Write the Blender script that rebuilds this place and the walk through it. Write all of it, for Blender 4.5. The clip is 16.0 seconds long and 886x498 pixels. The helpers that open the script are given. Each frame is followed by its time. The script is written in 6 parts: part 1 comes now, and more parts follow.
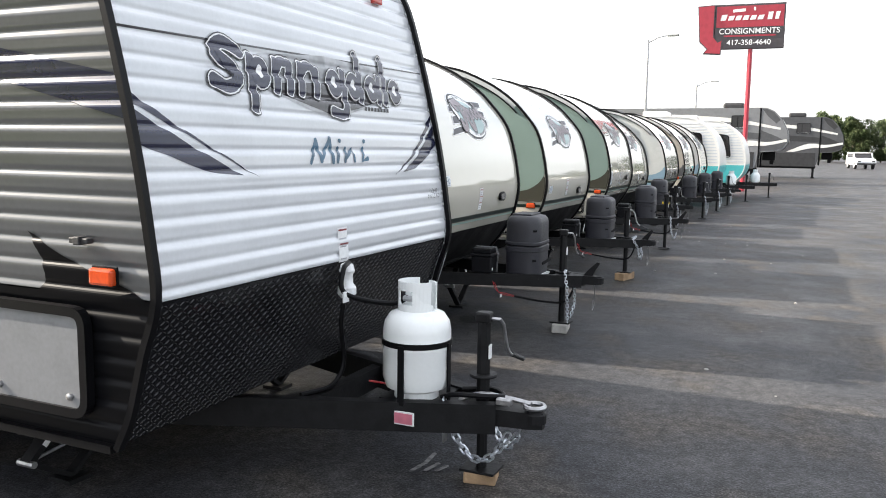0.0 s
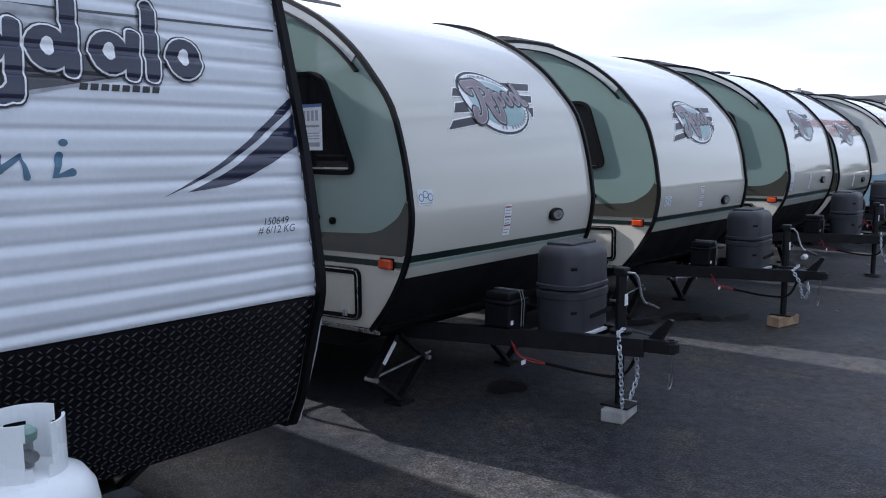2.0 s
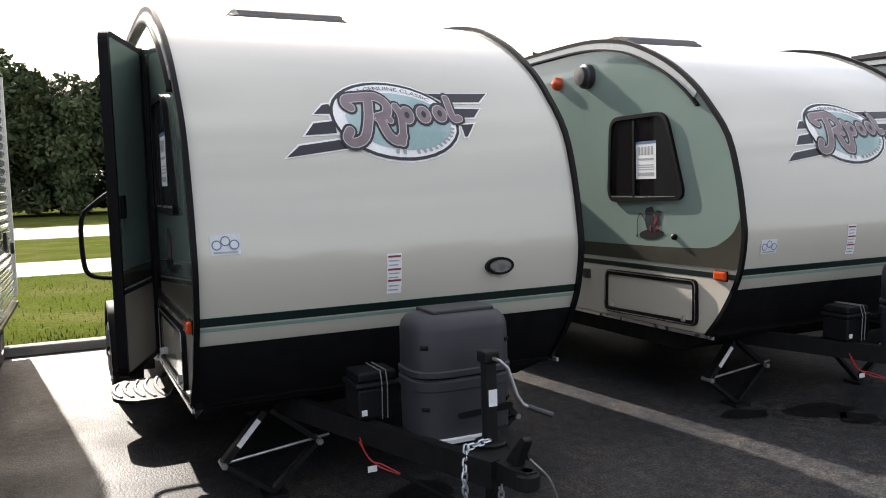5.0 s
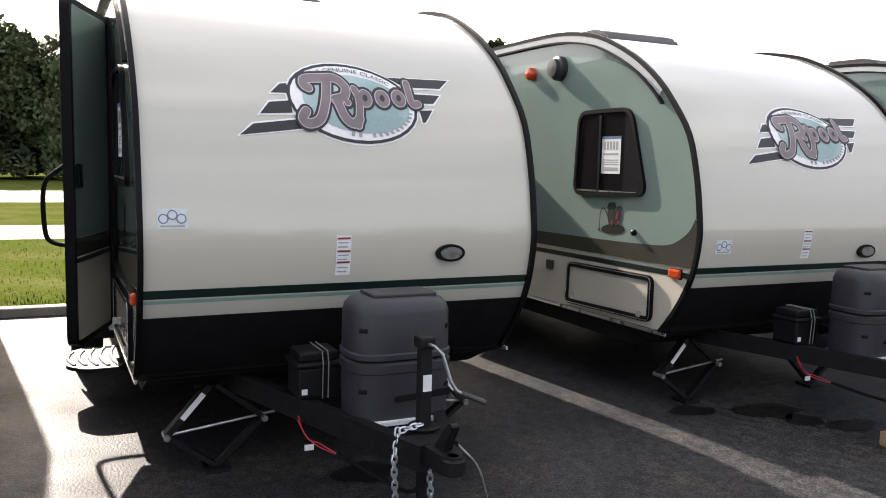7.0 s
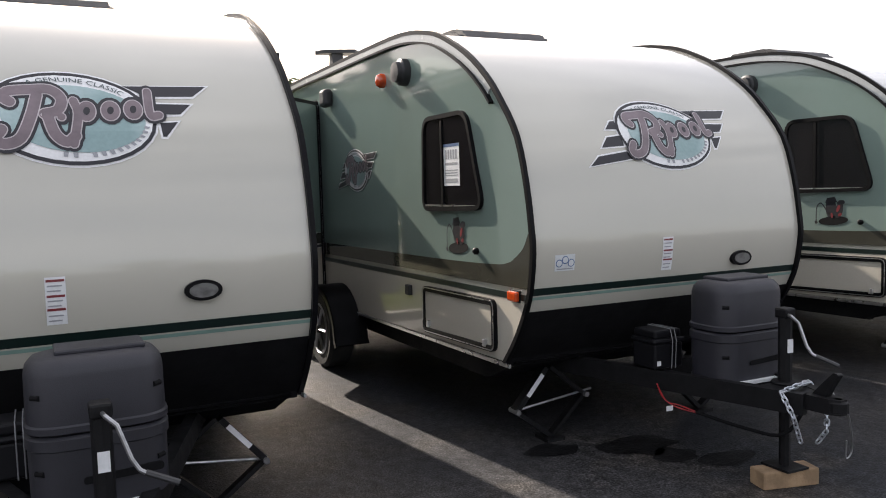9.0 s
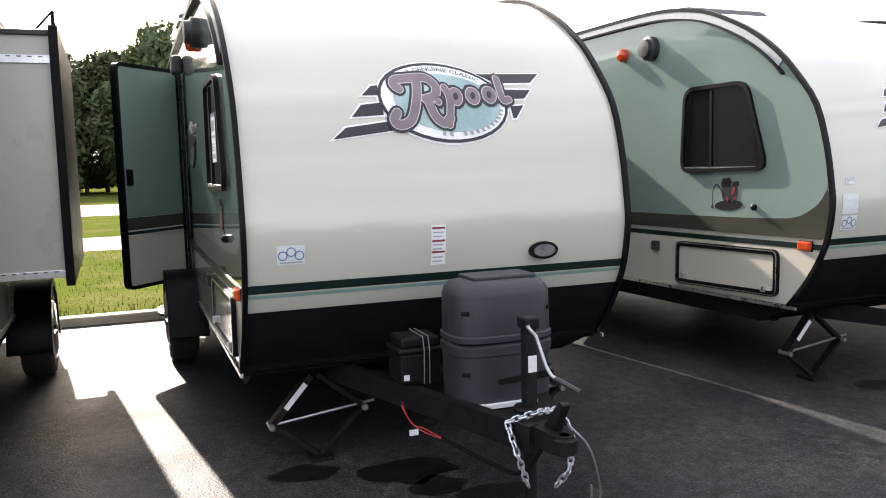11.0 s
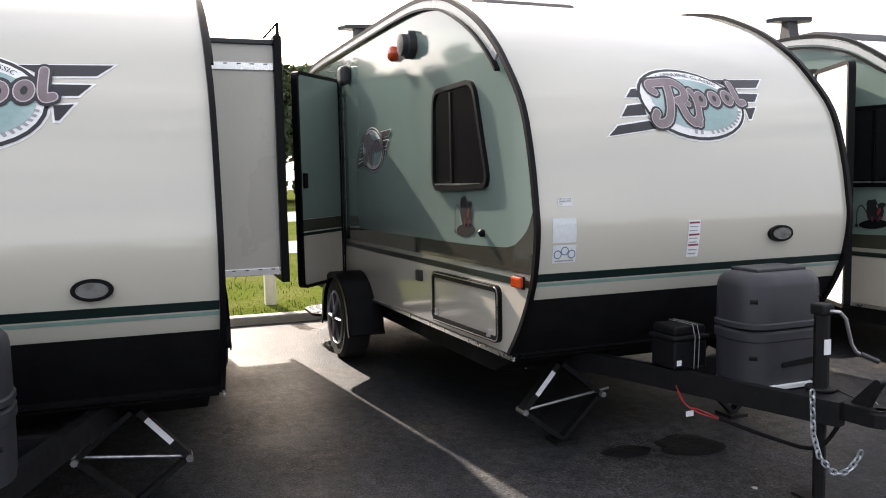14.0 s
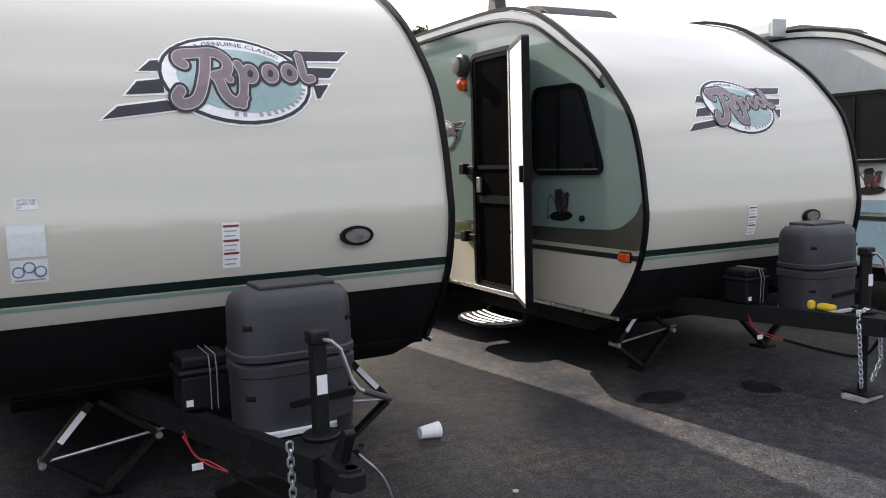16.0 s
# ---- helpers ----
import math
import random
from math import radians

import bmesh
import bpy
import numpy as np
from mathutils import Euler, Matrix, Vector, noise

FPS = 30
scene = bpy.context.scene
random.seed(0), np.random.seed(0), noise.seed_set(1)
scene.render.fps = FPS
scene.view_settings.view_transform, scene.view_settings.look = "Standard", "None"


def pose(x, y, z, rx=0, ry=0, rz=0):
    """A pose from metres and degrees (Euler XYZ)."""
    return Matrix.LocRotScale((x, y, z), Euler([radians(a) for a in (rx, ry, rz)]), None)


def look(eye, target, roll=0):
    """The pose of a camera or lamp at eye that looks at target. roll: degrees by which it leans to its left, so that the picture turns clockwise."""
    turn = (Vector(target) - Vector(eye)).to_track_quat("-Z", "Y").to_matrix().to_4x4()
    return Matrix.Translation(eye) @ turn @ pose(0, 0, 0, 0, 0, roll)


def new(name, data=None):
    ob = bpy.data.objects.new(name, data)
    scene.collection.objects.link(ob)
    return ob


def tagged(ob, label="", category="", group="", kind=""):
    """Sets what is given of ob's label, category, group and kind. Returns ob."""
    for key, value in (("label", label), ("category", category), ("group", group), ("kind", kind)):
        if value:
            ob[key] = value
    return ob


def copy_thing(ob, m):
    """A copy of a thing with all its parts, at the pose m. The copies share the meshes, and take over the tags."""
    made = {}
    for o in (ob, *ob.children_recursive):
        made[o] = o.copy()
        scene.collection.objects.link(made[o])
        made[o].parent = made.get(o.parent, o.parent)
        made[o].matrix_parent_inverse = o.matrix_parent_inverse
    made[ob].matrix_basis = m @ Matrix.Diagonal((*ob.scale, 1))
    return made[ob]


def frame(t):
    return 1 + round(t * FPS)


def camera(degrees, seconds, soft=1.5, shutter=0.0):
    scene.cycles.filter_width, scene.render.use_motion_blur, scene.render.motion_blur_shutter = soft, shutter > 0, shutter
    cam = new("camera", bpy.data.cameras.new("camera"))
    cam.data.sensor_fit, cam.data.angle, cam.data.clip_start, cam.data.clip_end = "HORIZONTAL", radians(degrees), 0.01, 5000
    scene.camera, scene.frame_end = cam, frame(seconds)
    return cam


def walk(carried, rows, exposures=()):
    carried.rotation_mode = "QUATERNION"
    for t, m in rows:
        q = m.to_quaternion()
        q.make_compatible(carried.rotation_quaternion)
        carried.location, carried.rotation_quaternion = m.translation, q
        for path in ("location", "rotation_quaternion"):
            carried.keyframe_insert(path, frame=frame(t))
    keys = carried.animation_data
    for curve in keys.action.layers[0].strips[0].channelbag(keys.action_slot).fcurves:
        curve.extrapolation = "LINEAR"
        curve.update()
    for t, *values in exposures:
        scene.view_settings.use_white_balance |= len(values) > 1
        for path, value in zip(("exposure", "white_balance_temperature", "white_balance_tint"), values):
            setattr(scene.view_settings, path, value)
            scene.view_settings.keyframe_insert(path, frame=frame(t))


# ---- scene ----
LENS = 57.71
PATH = [
    (0.0, 2.674, -9.594, 1.534, 24.31, -7.15, -0.79),
    (0.5, 2.799, -8.909, 1.565, 28.33, -2.55, -1.11),
    (1.0, 2.928, -8.327, 1.544, 32.95, -5.59, -1.49),
    (1.5, 3.000, -7.662, 1.512, 38.30, -6.84, 0.66),
    (2.0, 2.998, -7.042, 1.537, 40.87, -7.15, 0.48),
    (2.5, 3.008, -6.442, 1.547, 43.47, -6.49, 0.28),
    (3.0, 3.111, -5.915, 1.539, 51.51, -5.19, 0.08),
    (3.5, 3.208, -5.386, 1.516, 55.35, -4.01, 1.08),
    (6.0, 3.671, -4.227, 1.516, 69.83, -5.93, 1.23),
    (6.5, 3.666, -4.266, 1.515, 65.28, -5.19, -1.09),
    (7.0, 3.651, -4.241, 1.527, 65.50, -5.96, -1.32),
    (7.5, 3.669, -4.139, 1.515, 66.47, -5.99, -0.41),
    (8.0, 3.607, -3.929, 1.499, 69.78, -8.27, 0.58),
    (8.5, 3.448, -3.604, 1.506, 65.16, -8.04, 0.73),
    (9.0, 3.489, -3.104, 1.500, 64.26, -4.54, 1.65),
    (9.5, 3.433, -2.648, 1.477, 63.48, -4.77, 1.48),
    (12.0, 3.509, -0.668, 1.453, 71.70, -6.63, 1.36),
    (12.5, 3.418, -0.369, 1.450, 71.51, -5.78, 0.62),
    (13.0, 3.475, -0.043, 1.466, 75.59, -5.90, 0.10),
    (13.5, 3.379, 0.305, 1.434, 73.66, -6.00, 0.91),
    (14.0, 3.310, 0.714, 1.420, 70.29, -4.97, 1.17),
    (14.5, 3.333, 1.122, 1.435, 69.84, -5.36, 1.52),
    (15.0, 3.250, 1.563, 1.416, 61.61, -5.38, 1.29),
    (15.5, 3.271, 2.033, 1.410, 60.65, -4.37, 1.23),
    (16.0, 3.246, 2.513, 1.420, 62.72, -6.32, 1.63),
]
cam = camera(LENS, 16.0, soft=1.0)
walk(cam, [(t, pose(x, y, z, 90 + pitch, roll, yaw)) for t, x, y, z, yaw, pitch, roll in PATH],
     exposures=((0.0, 1.62, 6700, 10), (0.5, 0.60, 6600, 10), (1.0, 0.28, 6500, 11), (1.5, 0.90, 5700, 14), (2.0, 0.80, 5600, 14), (2.5, 0.90, 5800, 14), (3.0, 1.00, 6200, 12), (3.5, 1.00, 6150, 11),
                (6.0, 1.25, 6800, 15), (7.5, 1.35, 6700, 15), (8.0, 1.35, 6700, 15), (8.5, 1.45, 6700, 15), (9.0, 1.02, 6700, 15), (9.5, 1.37, 6600, 15), (12.0, 1.74, 6700, 15), (12.5, 1.60, 6700, 15), (13.0, 1.45, 6700, 15), (13.5, 1.54, 6700, 15), (14.0, 1.45, 6700, 15), (14.5, 1.27, 6600, 15), (15.0, 1.08, 6600, 15), (16.0, 1.32, 6600, 15)))

# ---- world, sun ----
SUN_AZ, SUN_EL = radians(8.5), radians(30.0)
world = bpy.data.worlds.new("sky")
scene.world = world
world.use_nodes = True
wn = world.node_tree.nodes
wl = world.node_tree.links
sky = wn.new("ShaderNodeTexSky")
sky.sky_type = "NISHITA"
sky.sun_disc = False
sky.sun_elevation = SUN_EL
sky.sun_rotation = radians(278.5)
sky.dust_density = 5.0
sky.air_density = 1.0
haze = wn.new("ShaderNodeMixRGB")
cloud_at = wn.new("ShaderNodeTexCoord")
cloud_map = wn.new("ShaderNodeMapping")
cloud_map.inputs["Scale"].default_value = (1.0, 1.0, 5.0)
wl.new(cloud_at.outputs["Generated"], cloud_map.inputs["Vector"])
cloud = wn.new("ShaderNodeTexNoise")
cloud.inputs["Scale"].default_value = 2.3
cloud.inputs["Detail"].default_value = 7
wl.new(cloud_map.outputs[0], cloud.inputs["Vector"])
cover = wn.new("ShaderNodeMapRange")
cover.inputs[1].default_value, cover.inputs[2].default_value = 0.40, 0.66
cover.inputs[3].default_value, cover.inputs[4].default_value = 0.32, 0.80
wl.new(cloud.outputs["Fac"], cover.inputs[0])
wl.new(cover.outputs[0], haze.inputs[0])
haze.inputs[2].default_value = (8.6, 8.9, 9.3, 1)
wl.new(sky.outputs[0], haze.inputs[1])
wl.new(haze.outputs[0], wn["Background"].inputs[0])
wn["Background"].inputs[1].default_value = 0.10

sun_data = bpy.data.lights.new("sun", "SUN")
sun_data.energy = 5.0
sun_data.angle = radians(0.6)
sun_data.color = (1.0, 0.93, 0.82)
sun = new("sun", sun_data)
sun.matrix_world = look((-40 * math.cos(SUN_AZ), -40 * math.sin(SUN_AZ), 40 * math.tan(SUN_EL)), (0, 0, 0))


# ---- materials ----
def material(name, color, rough=0.5, metal=0.0, vary=0.12, scale=6.0, bump=0.0, bump_scale=60.0, fine=0.06,
             second=None, spread=(0.45, 0.62), coat=0.0, random_tint=0.0, spec=0.5):
    m = bpy.data.materials.new(name)
    m.use_nodes = True
    n, l = m.node_tree.nodes, m.node_tree.links
    b = n["Principled BSDF"]
    b.inputs["Roughness"].default_value = rough
    b.inputs["Metallic"].default_value = metal
    b.inputs["Coat Weight"].default_value = coat
    b.inputs["Specular IOR Level"].default_value = spec
    tc = n.new("ShaderNodeTexCoord")
    big = n.new("ShaderNodeTexNoise")
    big.inputs["Scale"].default_value = scale
    big.inputs["Detail"].default_value = 6
    l.new(tc.outputs["Object"], big.inputs["Vector"])
    small = n.new("ShaderNodeTexNoise")
    small.inputs["Scale"].default_value = bump_scale
    small.inputs["Detail"].default_value = 4
    l.new(tc.outputs["Object"], small.inputs["Vector"])
    ramp = n.new("ShaderNodeMapRange")
    ramp.inputs[1].default_value, ramp.inputs[2].default_value = spread
    l.new(big.outputs["Fac"], ramp.inputs[0])
    mix = n.new("ShaderNodeMixRGB")
    mix.inputs[1].default_value = (*color, 1)
    dark = second or tuple(c * (1 - vary) for c in color)
    mix.inputs[2].default_value = (*dark, 1)
    l.new(ramp.outputs[0], mix.inputs[0])
    grain = n.new("ShaderNodeMapRange")
    grain.inputs[1].default_value, grain.inputs[2].default_value = 0.3, 0.7
    grain.inputs[3].default_value, grain.inputs[4].default_value = 1 - fine, 1 + fine
    l.new(small.outputs["Fac"], grain.inputs[0])
    mul = n.new("ShaderNodeMixRGB")
    mul.blend_type = "MULTIPLY"
    mul.inputs[0].default_value = 1
    l.new(mix.outputs[0], mul.inputs[1])
    l.new(grain.outputs[0], mul.inputs[2])
    out = mul.outputs[0]
    if random_tint:
        info = n.new("ShaderNodeObjectInfo")
        r = n.new("ShaderNodeMapRange")
        r.inputs[3].default_value, r.inputs[4].default_value = 1 - random_tint, 1 + random_tint
        l.new(info.outputs["Random"], r.inputs[0])
        mm = n.new("ShaderNodeMixRGB")
        mm.blend_type = "MULTIPLY"
        mm.inputs[0].default_value = 1
        l.new(out, mm.inputs[1])
        l.new(r.outputs[0], mm.inputs[2])
        out = mm.outputs[0]
    l.new(out, b.inputs["Base Color"])
    rv = n.new("ShaderNodeMapRange")
    rv.inputs[3].default_value, rv.inputs[4].default_value = max(0.02, rough * 0.8), min(1, rough * 1.25)
    l.new(big.outputs["Fac"], rv.inputs[0])
    l.new(rv.outputs[0], b.inputs["Roughness"])
    if bump:
        bp = n.new("ShaderNodeBump")
        bp.inputs["Strength"].default_value = bump
        bp.inputs["Distance"].default_value = 0.01
        l.new(small.outputs["Fac"], bp.inputs["Height"])
        l.new(bp.outputs[0], b.inputs["Normal"])
    return m


def asphalt_material():
    m = bpy.data.materials.new("asphalt")
    m.use_nodes = True
    n, l = m.node_tree.nodes, m.node_tree.links
    b = n["Principled BSDF"]
    tc = n.new("ShaderNodeTexCoord")

    def tex(scale, detail=5.0, kind="ShaderNodeTexNoise"):
        t = n.new(kind)
        t.inputs["Scale"].default_value = scale
        if kind == "ShaderNodeTexNoise":
            t.inputs["Detail"].default_value = detail
        l.new(tc.outputs["Object"], t.inputs["Vector"])
        return t

    def rng(src, a, c, lo, hi):
        r = n.new("ShaderNodeMapRange")
        r.inputs[1].default_value, r.inputs[2].default_value = a, c
        r.inputs[3].default_value, r.inputs[4].default_value = lo, hi
        l.new(src, r.inputs[0])
        return r.outputs[0]

    def mult(a, c):
        x = n.new("ShaderNodeMixRGB")
        x.blend_type = "MULTIPLY"
        x.inputs[0].default_value = 1
        l.new(a, x.inputs[1])
        l.new(c, x.inputs[2])
        return x.outputs[0]

    b.inputs["Specular IOR Level"].default_value = 0.13
    patch, stain, grit, stone = tex(0.55, 8), tex(1.7, 8), tex(75, 5), tex(95, 2, "ShaderNodeTexVoronoi")
    base = n.new("ShaderNodeMixRGB")
    base.inputs[1].default_value = (0.031, 0.0325, 0.0375, 1)
    base.inputs[2].default_value = (0.058, 0.0565, 0.0580, 1)
    l.new(rng(patch.outputs["Fac"], 0.42, 0.62, 0, 1), base.inputs[0])
    dusty = n.new("ShaderNodeMixRGB")
    dusty.inputs[2].default_value = (0.098, 0.083, 0.066, 1)
    l.new(base.outputs[0], dusty.inputs[1])
    l.new(rng(stain.outputs["Fac"], 0.5, 0.72, 0, 0.6), dusty.inputs[0])
    c = mult(dusty.outputs[0], rng(grit.outputs["Fac"], 0.3, 0.7, 0.42, 1.62))
    c = mult(c, rng(stone.outputs["Distance"], 0.0, 0.6, 1.5, 0.6))
    blotch, fleck = tex(14, 6), tex(38, 3)
    c = mult(c, rng(blotch.outputs["Fac"], 0.35, 0.65, 0.66, 1.34))
    c = mult(c, rng(fleck.outputs["Fac"], 0.35, 0.65, 0.85, 1.18))
    l.new(c, b.inputs["Base Color"])
    l.new(rng(stain.outputs["Fac"], 0.3, 0.7, 0.45, 0.65), b.inputs["Roughness"])
    bp = n.new("ShaderNodeBump")
    bp.inputs["Strength"].default_value = 0.5
    bp.inputs["Distance"].default_value = 0.008
    l.new(grit.outputs["Fac"], bp.inputs["Height"])
    l.new(bp.outputs[0], b.inputs["Normal"])
    return m


ASPHALT = asphalt_material()
CONCRETE = material("concrete", (0.42, 0.40, 0.36), 0.85, vary=0.25, scale=2, bump=0.3)
LAWN = material("lawn", (0.072, 0.09, 0.018), 0.9, scale=0.8, second=(0.10, 0.105, 0.034), bump=0.6, bump_scale=30, fine=0.35, spec=0.0)
GRASS = material("grass_blade", (0.06, 0.105, 0.018), 0.6, scale=3, second=(0.10, 0.12, 0.035), fine=0.2, spec=0.0)
BARK = material("bark", (0.10, 0.08, 0.06), 0.9, bump=0.8, bump_scale=25)
LEAF = material("leaf", (0.050, 0.072, 0.032), 0.7, scale=0.7, second=(0.085, 0.102, 0.048), fine=0.3, random_tint=0.25, spec=0.15)
CREAM = material("cream_fibreglass", (0.515, 0.497, 0.430), 0.20, vary=0.06, scale=1.1, coat=1.0, bump=0.012, bump_scale=2.2, fine=0.015)
SHELL = material("beige_side_panel", (0.60, 0.56, 0.48), 0.10, vary=0.05, scale=1.5, coat=0.3, fine=0.02)
SAGE = material("sage_green_panel", (0.215, 0.285, 0.255), 0.10, vary=0.06, scale=1.2, coat=1.0, bump=0.006, bump_scale=3, fine=0.02)
OLIVE = material("dark_olive_panel", (0.06, 0.058, 0.046), 0.08, vary=0.08, coat=0.4, fine=0.02)
GREEN_LINE = material("dark_green_line", (0.007, 0.018, 0.016), 0.3, fine=0.02)
TEAL_LINE = material("teal_line", (0.20, 0.32, 0.28), 0.3, fine=0.02)
BLACK = material("black_trim", (0.005, 0.005, 0.006), 0.4, vary=0.2, fine=0.05, spec=0.12)
FRAME = material("black_chassis_paint", (0.009, 0.009, 0.010), 0.5, vary=0.3, scale=12, bump=0.1, fine=0.1, spec=0.2)
BELLY = material("black_underbelly", (0.009, 0.009, 0.010), 0.7, vary=0.2, bump=0.1, spec=0.1)
GREY_PLASTIC = material("grey_plastic", (0.021, 0.021, 0.028), 0.5, vary=0.2, scale=5, bump=0.10, bump_scale=220, fine=0.08)
DARK_PLASTIC = material("dark_plastic", (0.03, 0.03, 0.032), 0.5, vary=0.2, bump=0.15, bump_scale=150)
BATTERY = material("black_battery_plastic", (0.007, 0.007, 0.009), 0.5, vary=0.2, spec=0.2)
RUBBER = material("tyre_rubber", (0.02, 0.02, 0.021), 0.8, vary=0.25, bump=0.3, bump_scale=80)
ALLOY = material("wheel_alloy", (0.55, 0.56, 0.58), 0.3, metal=0.9, vary=0.1)
ALUMINIUM = material("bare_aluminium", (0.75, 0.75, 0.76), 0.28, metal=0.95, vary=0.12, scale=15)
ZINC = material("zinc_chain", (0.62, 0.65, 0.70), 0.32, metal=0.9, vary=0.3, scale=40)
WHITE_RAIL = material("white_rail", (0.72, 0.71, 0.68), 0.35, vary=0.06)
TINTED = material("tinted_glass", (0.012, 0.011, 0.012), 0.04, vary=0.1, fine=0.01, spec=0.5)
SCREEN = material("door_screen", (0.008, 0.007, 0.007), 0.9, vary=0.2, scale=3, spec=0.0)
DOOR_WHITE = material("white_door_liner", (0.80, 0.79, 0.76), 0.35, vary=0.04)
AMBER = material("amber_lens", (0.62, 0.07, 0.012), 0.12, vary=0.25, scale=30, coat=0.6)
RED_LENS = material("red_lens", (0.5, 0.03, 0.02), 0.12, vary=0.25, scale=30, coat=0.6)
CLEAR_LENS = material("clear_lens", (0.15, 0.15, 0.145), 0.08, vary=0.35, scale=30, coat=0.8)
PAPER = material("white_label", (0.74, 0.75, 0.76), 0.5, vary=0.05)
FAINT = material("pale_blue_sticker", (0.62, 0.65, 0.66), 0.4, vary=0.05)
INK = material("black_ink", (0.02, 0.02, 0.025), 0.4)
INK_BLUE = material("blue_ink", (0.10, 0.16, 0.30), 0.4)
RED_INK = material("red_ink", (0.20, 0.03, 0.035), 0.4)
INK_GREEN = material("dark_green_ink", (0.03, 0.06, 0.06), 0.4)
GREY_INK = material("grey_ink", (0.33, 0.34, 0.36), 0.5)
LOGO_WHITE = material("logo_white", (0.80, 0.80, 0.80), 0.3, vary=0.03)
LOGO_DARK = material("logo_charcoal", (0.014, 0.013, 0.019), 0.4, vary=0.1)
LOGO_TEAL = material("logo_teal", (0.25, 0.37, 0.37), 0.3, second=(0.42, 0.53, 0.53), scale=2.5)
LOGO_PINK = material("logo_pale_pink", (0.50, 0.45, 0.46), 0.3, vary=0.1)
LOGO_MAUVE = material("logo_mauve", (0.20, 0.155, 0.17), 0.3, vary=0.2, scale=8)
WOOD = material("wood_block", (0.36, 0.24, 0.14), 0.8, vary=0.35, scale=8, bump=0.4)
BLOCK = material("concrete_block", (0.36, 0.35, 0.33), 0.9, vary=0.25, scale=9, bump=0.5)
WIRE_RED = material("red_wire", (0.38, 0.02, 0.025), 0.4)
STEEL = material("steel", (0.42, 0.42, 0.43), 0.35, metal=0.85, vary=0.3, scale=20)
SLIDE_WALL = material("beige_slide_wall", (0.54, 0.51, 0.455), 0.28, vary=0.05, scale=1.3, coat=0.3, fine=0.01)
STEP_METAL = material("worn_step_metal", (0.30, 0.30, 0.30), 0.45, metal=0.7, vary=0.3, scale=25)
TANK_WHITE = material("white_tank_enamel", (0.78, 0.80, 0.80), 0.28, vary=0.03, scale=3, coat=0.3, fine=0.015)
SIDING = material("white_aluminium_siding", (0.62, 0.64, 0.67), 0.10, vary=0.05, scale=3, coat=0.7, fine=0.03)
# near wall grey, lowered to hold a neighbour's shade in the colour
SIDE_GREY_SHADED = material("shaded_grey_siding", (0.105, 0.108, 0.11), 0.16, vary=0.08, scale=3, coat=0.2, fine=0.03)
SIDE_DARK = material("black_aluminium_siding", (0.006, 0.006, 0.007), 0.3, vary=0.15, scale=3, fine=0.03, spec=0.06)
NAVY = material("navy_decal", (0.018, 0.021, 0.05), 0.2, vary=0.15, coat=0.3)
CHARCOAL = material("charcoal_decal", (0.055, 0.053, 0.06), 0.2, vary=0.35, scale=7, coat=0.3)
BLUE_DECAL = material("steel_blue_decal", (0.07, 0.15, 0.23), 0.25, vary=0.3, scale=8)
SILVER = material("silver_decal", (0.45, 0.46, 0.48), 0.3, vary=0.35, scale=9)
TREAD = material("black_tread_plate", (0.008, 0.008, 0.010), 0.22, vary=0.2, metal=0.2, fine=0.1)
RAIL_GREY = material("pale_rail", (0.50, 0.51, 0.50), 0.25, vary=0.06, coat=0.3)
GREY_PANEL = material("grey_panel", (0.42, 0.43, 0.44), 0.3, vary=0.06)
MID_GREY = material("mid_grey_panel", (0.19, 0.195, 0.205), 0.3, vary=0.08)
PINK = material("pink_label", (0.55, 0.16, 0.22), 0.5, vary=0.15, scale=30)
DARK_GREY = material("dark_grey_panel", (0.075, 0.077, 0.082), 0.3, vary=0.15)
TURQUOISE = material("turquoise_paint", (0.07, 0.42, 0.45), 0.3, vary=0.08)
TAN = material("tan_panel", (0.36, 0.33, 0.29), 0.3, vary=0.08)
SLATE = material("slate_blue_panel", (0.20, 0.30, 0.38), 0.25, vary=0.08)
SIGN_RED = material("sign_red", (0.38, 0.03, 0.05), 0.4, vary=0.12)
SIGN_DARK = material("sign_charcoal", (0.06, 0.05, 0.055), 0.4, vary=0.2)
YELLOW = material("yellow_plastic", (0.65, 0.45, 0.03), 0.4)
CHALK = material("chalk", (0.20, 0.20, 0.20), 0.9, vary=0.6, scale=25)
OIL = material("oil_stain", (0.010, 0.010, 0.011), 0.55, vary=0.4, scale=6, spec=0.15, bump=0.3, bump_scale=75)


# ---- mesh helpers ----
def part(name, bm, mat, parent=None, label="", smooth=False):
    me = bpy.data.meshes.new(name)
    bmesh.ops.recalc_face_normals(bm, faces=bm.faces)
    if smooth:
        for fc in bm.faces:
            fc.smooth = True
    bm.to_mesh(me)
    bm.free()
    me.materials.append(mat)
    if smooth:
        me.set_sharp_from_angle(angle=radians(35))
    ob = new(name, me)
    ob.parent = parent
    if label:
        ob["label"] = label
    return ob


def mesh_part(name, verts, faces, mat, parent=None, label="", smooth=False):
    me = bpy.data.meshes.new(name)
    me.from_pydata(verts, [], faces)
    me.materials.append(mat)
    if smooth:
        me.polygons.foreach_set("use_smooth", [True] * len(me.polygons))
        me.set_sharp_from_angle(angle=radians(35))
    ob = new(name, me)
    ob.parent = parent
    if label:
        ob["label"] = label
    return ob


def empty(name, m=None):
    ob = new(name)
    if m is not None:
        ob.matrix_world = m
    return ob


